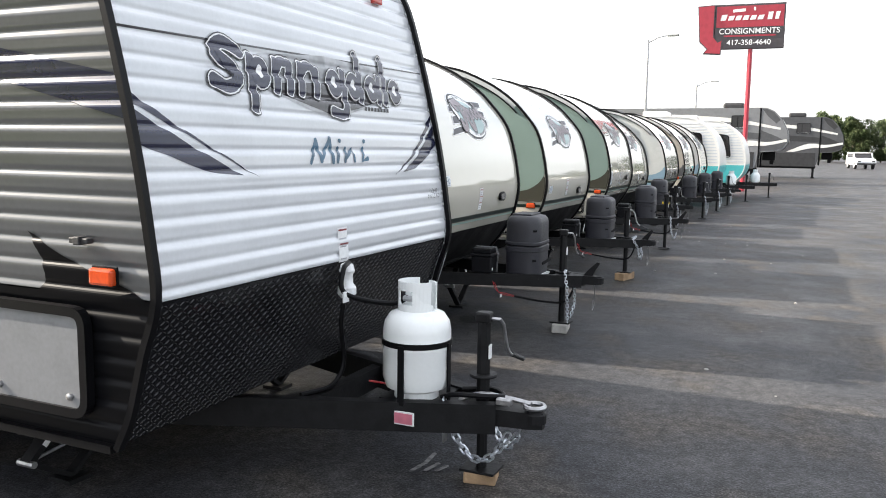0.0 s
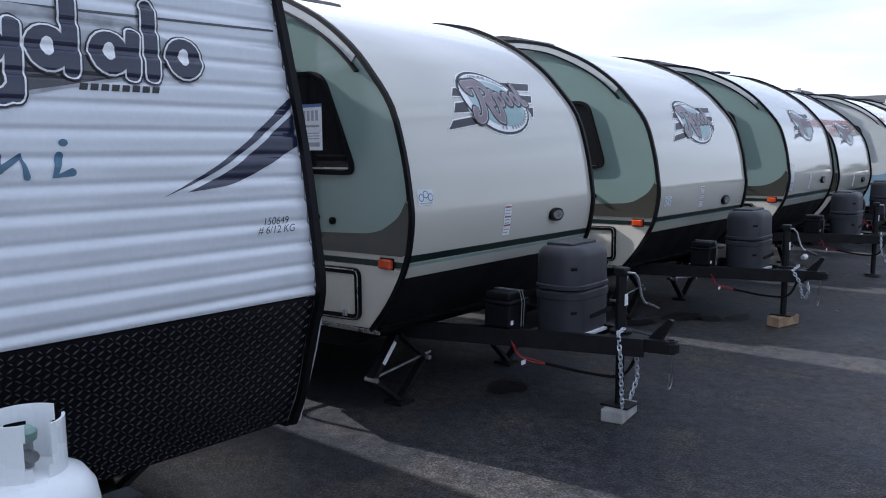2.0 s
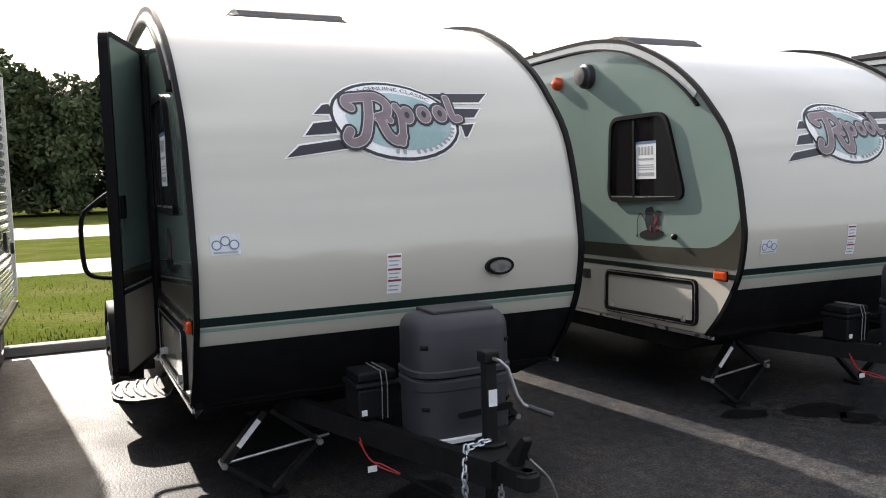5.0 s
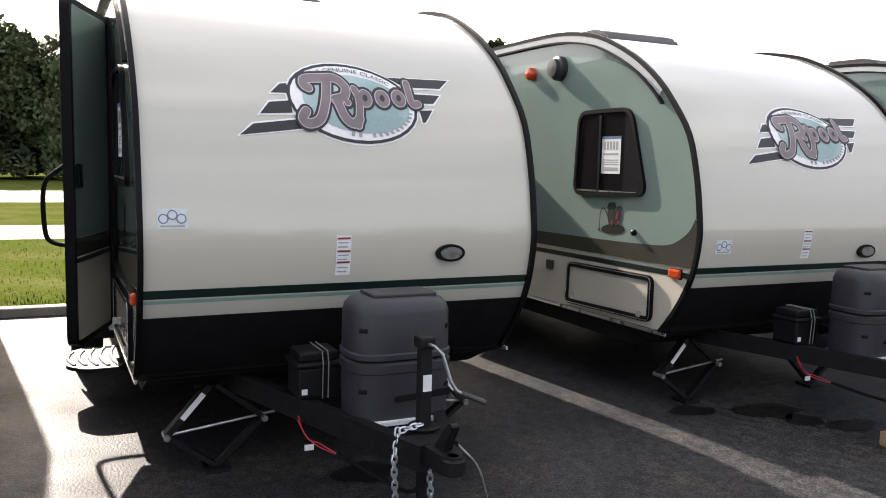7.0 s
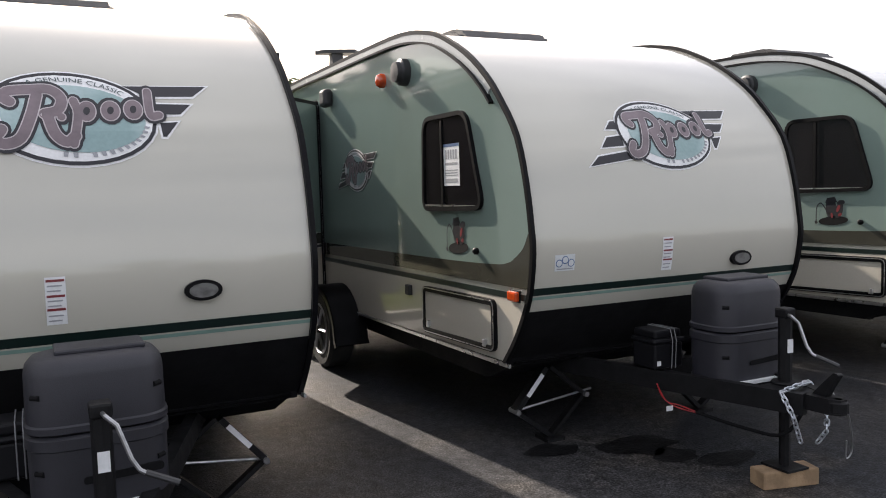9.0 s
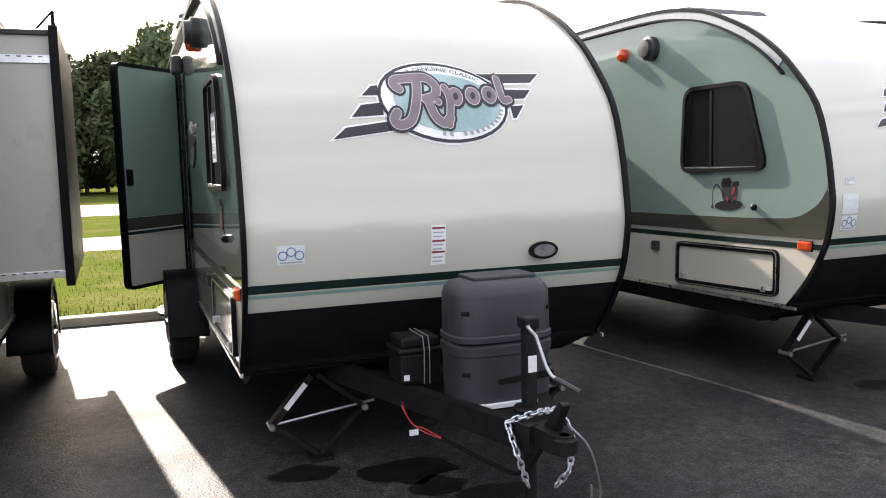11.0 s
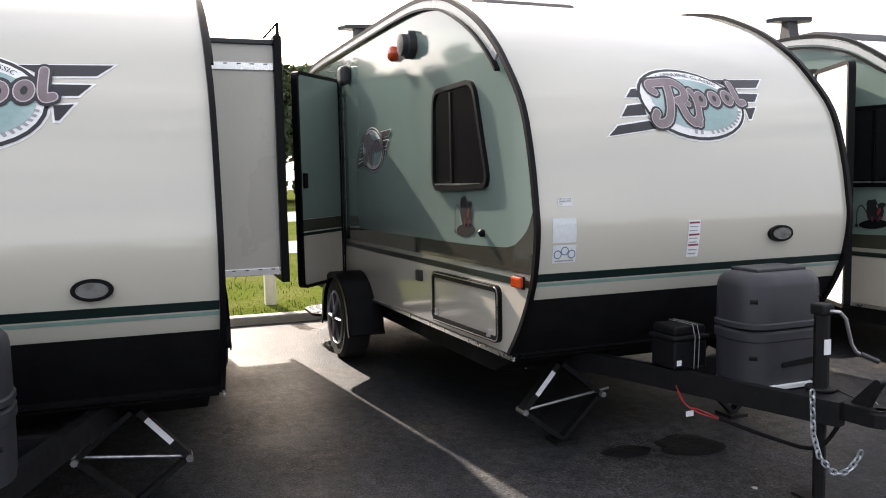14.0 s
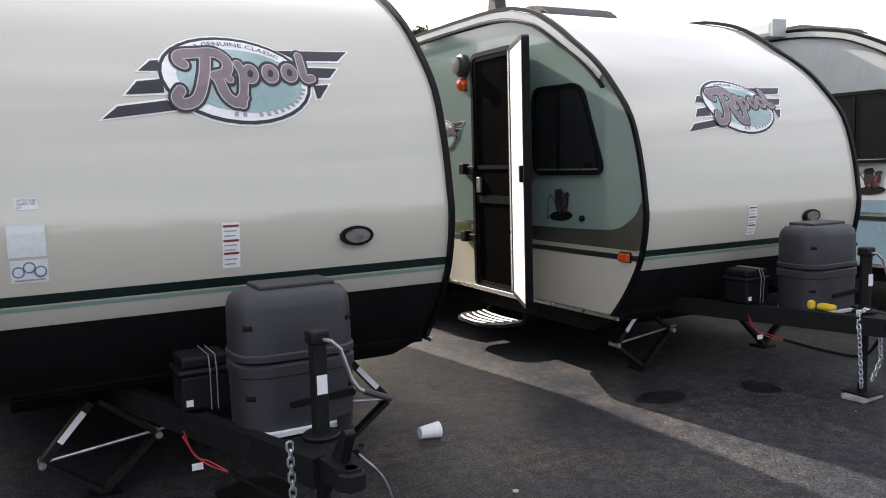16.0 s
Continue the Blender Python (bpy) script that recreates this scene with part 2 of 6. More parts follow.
def box(bm, x0, x1, y0, y1, z0, z1, bevel=0.0, seg=2):
    r = bmesh.ops.create_cube(bm, size=1)
    vs = r["verts"]
    for v in vs:
        v.co = Vector(((x0 + x1) / 2 + v.co.x * (x1 - x0), (y0 + y1) / 2 + v.co.y * (y1 - y0), (z0 + z1) / 2 + v.co.z * (z1 - z0)))
    if bevel:
        es = list({e for v in vs for e in v.link_edges})
        bmesh.ops.bevel(bm, geom=es, offset=bevel, segments=seg, affect="EDGES", profile=0.5)
    return bm


def boxes(*dims, bevel=0.0):
    bm = bmesh.new()
    for d in dims:
        box(bm, *d, bevel=bevel)
    return bm


def frame_axes(d):
    d = Vector(d).normalized()
    a = Vector((0, 0, 1)) if abs(d.z) < 0.9 else Vector((1, 0, 0))
    u = d.cross(a).normalized()
    return u, u.cross(d).normalized()


def tube(bm, pts, r, seg=8, closed=False, squash=1.0):
    pts = [Vector(p) for p in pts]
    n = len(pts)
    rings = []
    for i, p in enumerate(pts):
        a = pts[(i - 1) % n] if closed or i else p
        c = pts[(i + 1) % n] if closed or i < n - 1 else p
        u, w = frame_axes(c - a)
        if rings:
            pu = (rings[-1][0].co - pts[i - 1]).normalized()
            u2 = pu - (c - a).normalized() * pu.dot((c - a).normalized())
            if u2.length > 0.1:
                u = u2.normalized()
                w = u.cross((c - a).normalized()).normalized()
        rings.append([bm.verts.new(p + (u * math.cos(k * math.tau / seg) + w * math.sin(k * math.tau / seg) * squash) * r) for k in range(seg)])
    for i in range(n if closed else n - 1):
        A, B = rings[i], rings[(i + 1) % n]
        for k in range(seg):
            bm.faces.new((A[k], A[(k + 1) % seg], B[(k + 1) % seg], B[k]))
    if not closed:
        bm.faces.new(rings[0])
        bm.faces.new(rings[-1])
    return bm


def tubes(*args):
    bm = bmesh.new()
    for pts, r in args:
        tube(bm, pts, r)
    return bm


def beam(bm, a, c, wide, high):
    """A square bar from a to c, with its height upright."""
    a, c = Vector(a), Vector(c)
    d = (c - a).normalized()
    s = d.cross(Vector((0, 0, 1)))
    s = s.normalized() if s.length > 0.01 else Vector((0, 1, 0))
    u = s.cross(d).normalized()
    vs = []
    for p in (a, c):
        for i, j in ((-1, -1), (1, -1), (1, 1), (-1, 1)):
            vs.append(bm.verts.new(p + s * i * wide / 2 + u * j * high / 2))
    for q in ((0, 1, 2, 3), (7, 6, 5, 4), (0, 4, 5, 1), (1, 5, 6, 2), (2, 6, 7, 3), (3, 7, 4, 0)):
        bm.faces.new([vs[k] for k in q])
    return bm


def lathe(bm, prof, at=(0, 0, 0), seg=24, axis="z"):
    """Turns a profile of (radius, height) round an axis."""
    at = Vector(at)
    rings = []
    for r, h in prof:
        ring = []
        for k in range(seg):
            c, s = math.cos(k * math.tau / seg) * r, math.sin(k * math.tau / seg) * r
            p = {"z": (c, s, h), "y": (c, h, s), "x": (h, c, s)}[axis]
            ring.append(bm.verts.new(at + Vector(p)))
        rings.append(ring)
    for A, B in zip(rings, rings[1:]):
        for k in range(seg):
            bm.faces.new((A[k], A[(k + 1) % seg], B[(k + 1) % seg], B[k]))
    bm.faces.new(rings[0])
    bm.faces.new(rings[-1])
    return bm


def prism(bm, poly, axis, a, c):
    """A flat outline pushed from a to c along an axis."""
    put = {"x": lambda p, h: (h, p[0], p[1]), "y": lambda p, h: (p[0], h, p[1]), "z": lambda p, h: (p[0], p[1], h)}[axis]
    A = [bm.verts.new(put(p, a)) for p in poly]
    B = [bm.verts.new(put(p, c)) for p in poly]
    bm.faces.new(A)
    bm.faces.new(B[::-1])
    for i in range(len(poly)):
        j = (i + 1) % len(poly)
        bm.faces.new((A[i], B[i], B[j], A[j]))
    return bm


def rounded(poly, r, seg=5):
    """An outline with its corners rounded."""
    out = []
    n = len(poly)
    for i in range(n):
        p, a, c = Vector(poly[i]), Vector(poly[i - 1]), Vector(poly[(i + 1) % n])
        ra = min(r, (a - p).length * 0.45, (c - p).length * 0.45)
        s, e = p + (a - p).normalized() * ra, p + (c - p).normalized() * ra
        for k in range(seg + 1):
            t = k / seg
            q = s * (1 - t) ** 2 + p * 2 * t * (1 - t) + e * t * t
            out.append((q.x, q.y))
    return out


def grow(poly, d):
    """An outline moved outwards by d (inwards when negative)."""
    n = len(poly)
    area = sum(poly[i][0] * poly[(i + 1) % n][1] - poly[(i + 1) % n][0] * poly[i][1] for i in range(n))
    sgn = 1 if area > 0 else -1
    out = []
    for i in range(n):
        p, a, c = Vector(poly[i]), Vector(poly[i - 1]), Vector(poly[(i + 1) % n])
        e1, e2 = (p - a), (c - p)
        e1 = e1.normalized() if e1.length > 1e-6 else e2.normalized()
        e2 = e2.normalized() if e2.length > 1e-6 else e1
        nn = Vector((e1.y + e2.y, -e1.x - e2.x)) * sgn
        nn = nn.normalized() if nn.length > 1e-6 else Vector((e1.y, -e1.x)) * sgn
        q = p + nn * d / max(0.5, nn.dot(Vector((e1.y, -e1.x)) * sgn))
        out.append((q.x, q.y))
    return out


def ring_prism(bm, outer, inner, axis, a, c):
    """A flat frame between two outlines of equal count, pushed from a to c."""
    put = {"x": lambda p, h: (h, p[0], p[1]), "y": lambda p, h: (p[0], h, p[1]), "z": lambda p, h: (p[0], p[1], h)}[axis]
    n = len(outer)
    L = [[bm.verts.new(put(p, h)) for p in q] for q, h in ((outer, a), (outer, c), (inner, c), (inner, a))]
    for i in range(n):
        j = (i + 1) % n
        for k in range(4):
            A, B = L[k], L[(k + 1) % 4]
            bm.faces.new((A[i], A[j], B[j], B[i]))
    return bm


def ellipse(cx, cy, rx, ry, tilt=0.0, n=32):
    c, s = math.cos(tilt), math.sin(tilt)
    return [(cx + c * rx * math.cos(k * math.tau / n) - s * ry * math.sin(k * math.tau / n),
             cy + s * rx * math.cos(k * math.tau / n) + c * ry * math.sin(k * math.tau / n)) for k in range(n)]


def stroke(pts, w, n=6):
    """The outline of a thick round-ended line; w: half width, or one for each point."""
    pts = [Vector(p) for p in pts]
    ws = w if isinstance(w, (list, tuple)) else [w] * len(pts)
    left, right = [], []
    for i, p in enumerate(pts):
        d = (pts[min(i + 1, len(pts) - 1)] - pts[max(i - 1, 0)]).normalized()
        nn = Vector((-d.y, d.x))
        left.append(p + nn * ws[i])
        right.append(p - nn * ws[i])
    d0, d1 = (pts[1] - pts[0]).normalized(), (pts[-1] - pts[-2]).normalized()
    cap1 = [pts[-1] + Vector((d1.x * math.cos(a) - d1.y * math.sin(a), d1.y * math.cos(a) + d1.x * math.sin(a))) * ws[-1] for a in [math.pi / 2 - k * math.pi / n for k in range(1, n)]]
    cap0 = [pts[0] + Vector((-d0.x * math.cos(a) + d0.y * math.sin(a), -d0.y * math.cos(a) - d0.x * math.sin(a))) * ws[0] for a in [math.pi / 2 - k * math.pi / n for k in range(1, n)]]
    return [(q.x, q.y) for q in left + cap1 + right[::-1] + cap0]


def curve_pts(ctrl, n=8, closed=False):
    """A smooth line through the given points."""
    out = []
    m = len(ctrl)
    P = [Vector(p) for p in ctrl]
    for i in range(m if closed else m - 1):
        p0 = P[(i - 1) % m] if closed or i else P[0] * 2 - P[1]
        p1, p2 = P[i], P[(i + 1) % m]
        p3 = P[(i + 2) % m] if closed or i + 2 < m else p2 * 2 - p1
        for k in range(n):
            t = k / n
            out.append(tuple(0.5 * (p1 * 2 + (p2 - p0) * t + (p0 * 2 - p1 * 5 + p2 * 4 - p3) * t * t + (p1 * 3 - p0 - p2 * 3 + p3) * t ** 3)))
    if not closed:
        out.append(tuple(P[-1]))
    return out


def decal(name, polys, put, mat, parent, step=0.05, label=""):
    """Stickers: flat outlines (u, v) cut into strips in v and laid onto a surface by put(u, v)."""
    bm = bmesh.new()
    for poly in polys:
        vs = [bm.verts.new((p[0], p[1], 0)) for p in poly]
        bm.faces.new(vs)
    bmesh.ops.triangulate(bm, faces=bm.faces)
    lo = min(v.co.y for v in bm.verts)
    hi = max(v.co.y for v in bm.verts)
    k = math.floor(lo / step) + 1
    while k * step < hi - 1e-5:
        bmesh.ops.bisect_plane(bm, geom=bm.verts[:] + bm.edges[:] + bm.faces[:], dist=1e-5, plane_co=(0, k * step, 0), plane_no=(0, 1, 0))
        k += 1
    for v in bm.verts:
        v.co = Vector(put(v.co.x, v.co.y))
    return part(name, bm, mat, parent, label)


def link_chain(pts, size=0.034, wire=0.0042):
    """Chain links along a line of points."""
    pts = [Vector(p) for p in pts]
    acc = [0.0]
    for a, c in zip(pts, pts[1:]):
        acc.append(acc[-1] + (c - a).length)
    bm = bmesh.new()
    pitch = size * 0.74
    n = max(2, int(acc[-1] / pitch))
    for i in range(n):
        s = (i + 0.5) * pitch
        k = max(j for j in range(len(acc)) if acc[j] <= s)
        k = min(k, len(pts) - 2)
        p = pts[k].lerp(pts[k + 1], (s - acc[k]) / max(1e-6, acc[k + 1] - acc[k]))
        d = (pts[k + 1] - pts[k]).normalized()
        u, w = frame_axes(d)
        if i % 2:
            u = w
        loop = []
        for a in range(12):
            th = a * math.tau / 12
            long = math.cos(th) * size * 0.30 + (size * 0.2 if math.cos(th) > 0 else -size * 0.2)
            loop.append(p + d * long + u * math.sin(th) * size * 0.32)
        tube(bm, loop, wire, 5, True)
    return bm


def sag(a, c, drop, n=10):
    a, c = Vector(a), Vector(c)
    return [a.lerp(c, k / n) - Vector((0, 0, drop * 4 * (k / n) * (1 - k / n))) for k in range(n + 1)]


# ---- ground ----
KERB_X = -4.85
mesh_part("ground", [(KERB_X, -300, 0), (400, -300, 0), (400, 500, 0), (KERB_X, 500, 0), (-500, -300, 0), (-500, 500, 0)], [(0, 1, 2, 3), (4, 0, 3, 5)], ASPHALT)
tagged(bpy.data.objects["ground"], "dark grey worn asphalt of a vehicle sales lot", "ground", kind="structure")
kerb = part("kerb", boxes(*[(KERB_X - 0.16, KERB_X, y, y + 2.99, -0.02, 0.085) for y in range(-66, 90, 3)], bevel=0.018), CONCRETE)
tagged(kerb, "pale concrete kerb at the edge of the lot", "kerb", kind="structure")


def strip(name, x0, x1, z, mat, label, cat, rough=0.0):
    rnd = random.Random(name)
    bm = bmesh.new()
    nx, ny = 6, 40
    vs = [[bm.verts.new((x0 + (x1 - x0) * i / nx, -90 + 260 * j / ny, z + (rnd.uniform(-rough, rough) if 0 < i < nx else 0))) for i in range(nx + 1)] for j in range(ny + 1)]
    for j in range(ny):
        for i in range(nx):
            bm.faces.new((vs[j][i], vs[j][i + 1], vs[j + 1][i + 1], vs[j + 1][i]))
    return tagged(part(name, bm, mat), label, cat, kind="structure")


strip("lawn_1", -12.0, KERB_X - 0.16, 0.08, LAWN, "mown green grass strip behind the kerb", "lawn", 0.015)
strip("pavement_1", -15.2, -12.0, 0.075, CONCRETE, "pale concrete path across the grass", "path")
strip("lawn_2", -24.5, -15.2, 0.08, LAWN, "mown green grass between two paved strips", "lawn", 0.02)
strip("road_1", -34.0, -24.5, 0.075, CONCRETE, "pale road beyond the grass", "road")
strip("lawn_3", -140.0, -34.0, 0.08, LAWN, "rough grass in front of the trees", "lawn", 0.03)

rnd = random.Random(5)
gv, gf = [], []
for _ in range(9000):
    gx = KERB_X - 0.17 - 6.9 * rnd.random() ** 1.8
    gy = rnd.uniform(-9, 8)
    a, h, w = rnd.uniform(0, math.tau), rnd.uniform(0.03, 0.075), 0.006
    ca, sa, lean = math.cos(a) * w, math.sin(a) * w, rnd.uniform(-0.03, 0.03)
    k = len(gv)
    gv += [(gx - ca, gy - sa, 0.07), (gx + ca, gy + sa, 0.07), (gx + lean, gy + lean * 0.6, 0.07 + h)]
    gf.append((k, k + 1, k + 2))
tagged(mesh_part("grass", gv, gf, GRASS), "short green grass blades behind the kerb", "grass", kind="stuff")


def stain(pts, seed):
    r = random.Random(seed)
    cx, cy, rx, ry = pts
    poly = [(cx + rx * math.cos(a) * r.uniform(0.7, 1.1), cy + ry * math.sin(a) * r.uniform(0.7, 1.1)) for a in [k * math.tau / 11 for k in range(11)]]
    bm = bmesh.new()
    bm.faces.new([bm.verts.new((p[0], p[1], 0.0045)) for p in curve_pts(poly, 5, True)])
    tagged(part("oil_stain", bm, OIL), "dark damp stain on the asphalt", "stain", kind="structure")


for i, s in enumerate([(0.0, -2.96, 0.14, 0.17), (-0.22, -0.68, 0.12, 0.17), (-0.05, -0.22, 0.17, 0.26), (0.18, -0.15, 0.12, 0.14), (-0.17, 2.94, 0.11, 0.14), (-0.14, 3.28, 0.17, 0.19), (0.35, 0.05, 0.1, 0.2),
                       (-0.27, 5.73, 0.13, 0.17), (-0.1, 6.35, 0.16, 0.12)]):
    stain(s, i)


# ---- pod-shaped trailer ----
OUTLINE = curve_pts([(-0.20, 0.515), (-0.08, 0.655), (0.02, 0.81), (0.08, 0.95), (0.112, 1.14), (0.10, 1.28), (0.06, 1.50), (-0.02, 1.74), (-0.165, 1.93),
                     (-0.335, 2.09), (-0.60, 2.26), (-0.95, 2.41), (-1.20, 2.475), (-1.45, 2.512), (-1.75, 2.528), (-2.3, 2.533), (-2.9, 2.533), (-3.5, 2.533),
                     (-4.2, 2.53), (-4.65, 2.49), (-4.95, 2.30), (-5.05, 1.9), (-5.08, 1.4), (-5.09, 0.95), (-5.07, 0.45)], 3)
OUTLINE = [(p[0] - 0.055 * min(1.0, max(0.0, (p[0] + 1.0) / 0.8)), p[1]) for p in OUTLINE]
HALF = 0.95


def inset(line, d):
    """A line moved to its inner side by d (left of its way)."""
    out = []
    for i, p in enumerate(line):
        a, c = Vector(line[max(0, i - 1)]), Vector(line[min(len(line) - 1, i + 1)])
        t = (c - a).normalized()
        out.append((p[0] - t.y * d, p[1] + t.x * d))
    return out


SKIN = inset(OUTLINE, 0.022)
FRONT = [p for p in SKIN if p[0] > -1.7]
FZ, FX = [p[1] for p in FRONT], [p[0] for p in FRONT]


def front_x(z):
    return float(np.interp(z, FZ, FX))


def front_put(lift):
    def put(u, v):
        s = (front_x(v + 0.01) - front_x(v - 0.01)) / 0.02
        k = 1 / math.sqrt(1 + s * s)
        return (front_x(v) + lift * k, u, v - lift * s * k)
    return put


def side_put(y):
    return lambda u, v: (u, y, v)


def sweep_edge(bm, line, y0, y1, inner):
    """An edge moulding that follows a line in the x-z plane."""
    rows = []
    for p, q in zip(line, inset(line, inner)):
        rows.append([bm.verts.new((p[0], y0, p[1])), bm.verts.new((p[0], y1, p[1])), bm.verts.new((q[0], y1, q[1])), bm.verts.new((q[0], y0, q[1]))])
    for A, B in zip(rows, rows[1:]):
        for k in range(4):
            bm.faces.new((A[k], A[(k + 1) % 4], B[(k + 1) % 4], B[k]))
    bm.faces.new(rows[0])
    bm.faces.new(rows[-1])
    return bm


def text_shape(body):
    """The flat mesh of a word in the built-in font: points (x, y) and faces."""
    cu = bpy.data.curves.new("word", "FONT")
    cu.body = body
    cu.resolution_u = 2
    ob = bpy.data.objects.new("word", cu)
    me = bpy.data.meshes.new_from_object(ob)
    verts = [(v.co.x, v.co.y) for v in me.vertices]
    faces = [tuple(p.vertices) for p in me.polygons]
    bpy.data.objects.remove(ob)
    bpy.data.meshes.remove(me)
    bpy.data.curves.remove(cu)
    return verts, faces


def logo(parent, put_at, cx, cz, s, name="badge"):
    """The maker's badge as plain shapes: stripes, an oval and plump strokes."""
    def m(pts):
        return [(cx + s * (p[0]), cz + s * p[1]) for p in pts]
    left = [[(-0.586, -0.132), (-0.522, -0.079), (-0.325, -0.052), (-0.268, -0.09)], [(-0.486, -0.03), (-0.435, 0.027), (-0.333, 0.039), (-0.332, -0.02)], [(-0.422, 0.073), (-0.368, 0.12), (-0.335, 0.124), (-0.335, 0.075)]]
    right = [[(0.20, 0.19), (0.29, 0.143), (0.487, 0.148), (0.553, 0.198)], [(0.32, 0.109), (0.31, 0.06), (0.42, 0.063), (0.47, 0.109)], [(0.33, 0.022), (0.335, -0.037), (0.35, -0.037), (0.404, 0.028)]]
    badge = decal(name, [m(grow(q, 0.009)) for q in left + right] + [m(ellipse(-0.015, 0.045, 0.340, 0.208, -0.08))], put_at(0.002), LOGO_WHITE, parent, label="oval maker's badge with charcoal stripes")
    for q in left + right:
        decal("stripe", [m(q)], put_at(0.0035), LOGO_DARK, badge)
    decal("oval_rim", [m(ellipse(-0.015, 0.045, 0.331, 0.199, -0.08))], put_at(0.005), LOGO_DARK, badge)
    decal("oval", [m(ellipse(-0.015, 0.045, 0.316, 0.184, -0.08))], put_at(0.0065), LOGO_WHITE, badge)
    decal("oval_fill", [m(ellipse(0.0, 0.04, 0.272, 0.143, -0.08))], put_at(0.008), LOGO_TEAL, badge)
    swash = curve_pts([(-0.234, 0.103), (-0.254, 0.119), (-0.242, 0.147), (-0.168, 0.157), (-0.086, 0.160), (-0.045, 0.119), (-0.061, 0.070), (-0.111, 0.053)], 4)
    stem = curve_pts([(-0.135, 0.135), (-0.160, 0.045), (-0.201, -0.046), (-0.259, -0.070), (-0.287, -0.046), (-0.267, -0.013)], 4)
    leg = curve_pts([(-0.102, 0.053), (-0.078, -0.029), (-0.036, -0.062), (-0.003, -0.037)], 4)
    bars = [curve_pts([(0.0, 0.111), (0.013, 0.053), (-0.012, -0.070)], 4), curve_pts([(0.296, 0.160), (0.292, 0.080), (0.300, 0.048), (0.329, 0.053)], 4)]
    blobs = [ellipse(0.046, 0.066, 0.034, 0.043, -0.2, 16), ellipse(0.138, 0.070, 0.036, 0.042, -0.2, 16), ellipse(0.228, 0.076, 0.036, 0.042, -0.2, 16), ellipse(-0.050, 0.040, 0.015, 0.015, 0, 10)]
    fat = [stroke(q, 0.036) for q in (swash, stem, leg)] + [stroke(q, 0.032) for q in bars] + [grow(q, 0.018) for q in blobs]
    thin = [stroke(q, 0.020) for q in (swash, stem, leg)] + [stroke(q, 0.016) for q in bars] + blobs
    for i, q in enumerate(fat):
        decal("lettering_shadow", [m(q)], put_at(0.0093 + i * 0.0001), LOGO_DARK, badge)
    edge = [stroke(q, 0.0245) for q in (swash, stem, leg)] + [stroke(q, 0.0205) for q in bars] + [grow(q, 0.0045) for q in blobs]
    for i, q in enumerate(edge):
        decal("lettering_edge", [m(q)], put_at(0.0101 + i * 0.00005), LOGO_PINK, badge)
    for i, q in enumerate(thin):
        decal("lettering", [m(q)], put_at(0.0108 + i * 0.0001), LOGO_MAUVE, badge)
    for i, p in enumerate(((0.046, 0.066), (0.138, 0.070), (0.228, 0.076))):
        decal("lettering_eye", [m(ellipse(p[0], p[1], 0.013, 0.018, -0.3, 10))], put_at(0.0122), LOGO_DARK, badge)
    def arc(a, r):
        return (-0.012 + (0.292 + r) * math.cos(a), 0.046 + (0.162 + r) * math.sin(a) - 0.018 * math.cos(a))
    dots = []
    for k in range(13):
        if k != 2:
            a = -1.68 + k * 0.125
            dots.append([arc(a - 0.038, -0.012), arc(a + 0.03, -0.012), arc(a + 0.022, 0.008), arc(a - 0.03, 0.008)])
    decal("small_lettering", [m(q) for q in dots], put_at(0.0095), GREY_INK, badge)["kind"] = "stuff"
    verts, faces = text_shape("A GENUINE CLASSIC")
    wide = max(v[0] for v in verts)
    turned = []
    for x, y in verts:
        a = 2.16 - 1.38 * x / wide
        turned.append(put_at(0.0095)(*m([arc(a, -0.010 + 0.028 * y)])[0]))
    mesh_part("slogan", turned, faces, INK_GREEN, badge, "small dark slogan round the oval")
    return badge


def notice(parent, put_at, u, v, w, h, rows, heads=(), mat=PAPER, name="label_sticker", ink=GREY_INK, head=RED_INK, label=""):
    """A sticker whose small print is bars. u, v: its lower left corner."""
    st = decal(name, [[(u, v), (u + w, v), (u + w, v + h), (u, v + h)]], put_at(0.0025), mat, parent, label=label)
    bars = []
    for k in range(rows):
        z = v + h * (k + 0.7) / (rows + 0.6)
        if any(abs((z - v) / h - q) < 0.06 for q in heads):
            continue
        bars.append([(u + w * 0.1, z), (u + w * (0.75 + 0.15 * ((k * 7) % 3) / 2), z), (u + w * (0.75 + 0.15 * ((k * 7) % 3) / 2), z + h * 0.28 / rows), (u + w * 0.1, z + h * 0.28 / rows)])
    if bars:
        decal("small_print", bars, put_at(0.0040), ink, st)["kind"] = "stuff"
    if heads:
        for q in heads:
            decal("heading_bar", [[(u + w * 0.06, v + h * q), (u + w * 0.94, v + h * q), (u + w * 0.94, v + h * (q + 0.05)), (u + w * 0.06, v + h * (q + 0.05))]], put_at(0.0042), head, st)
    return st


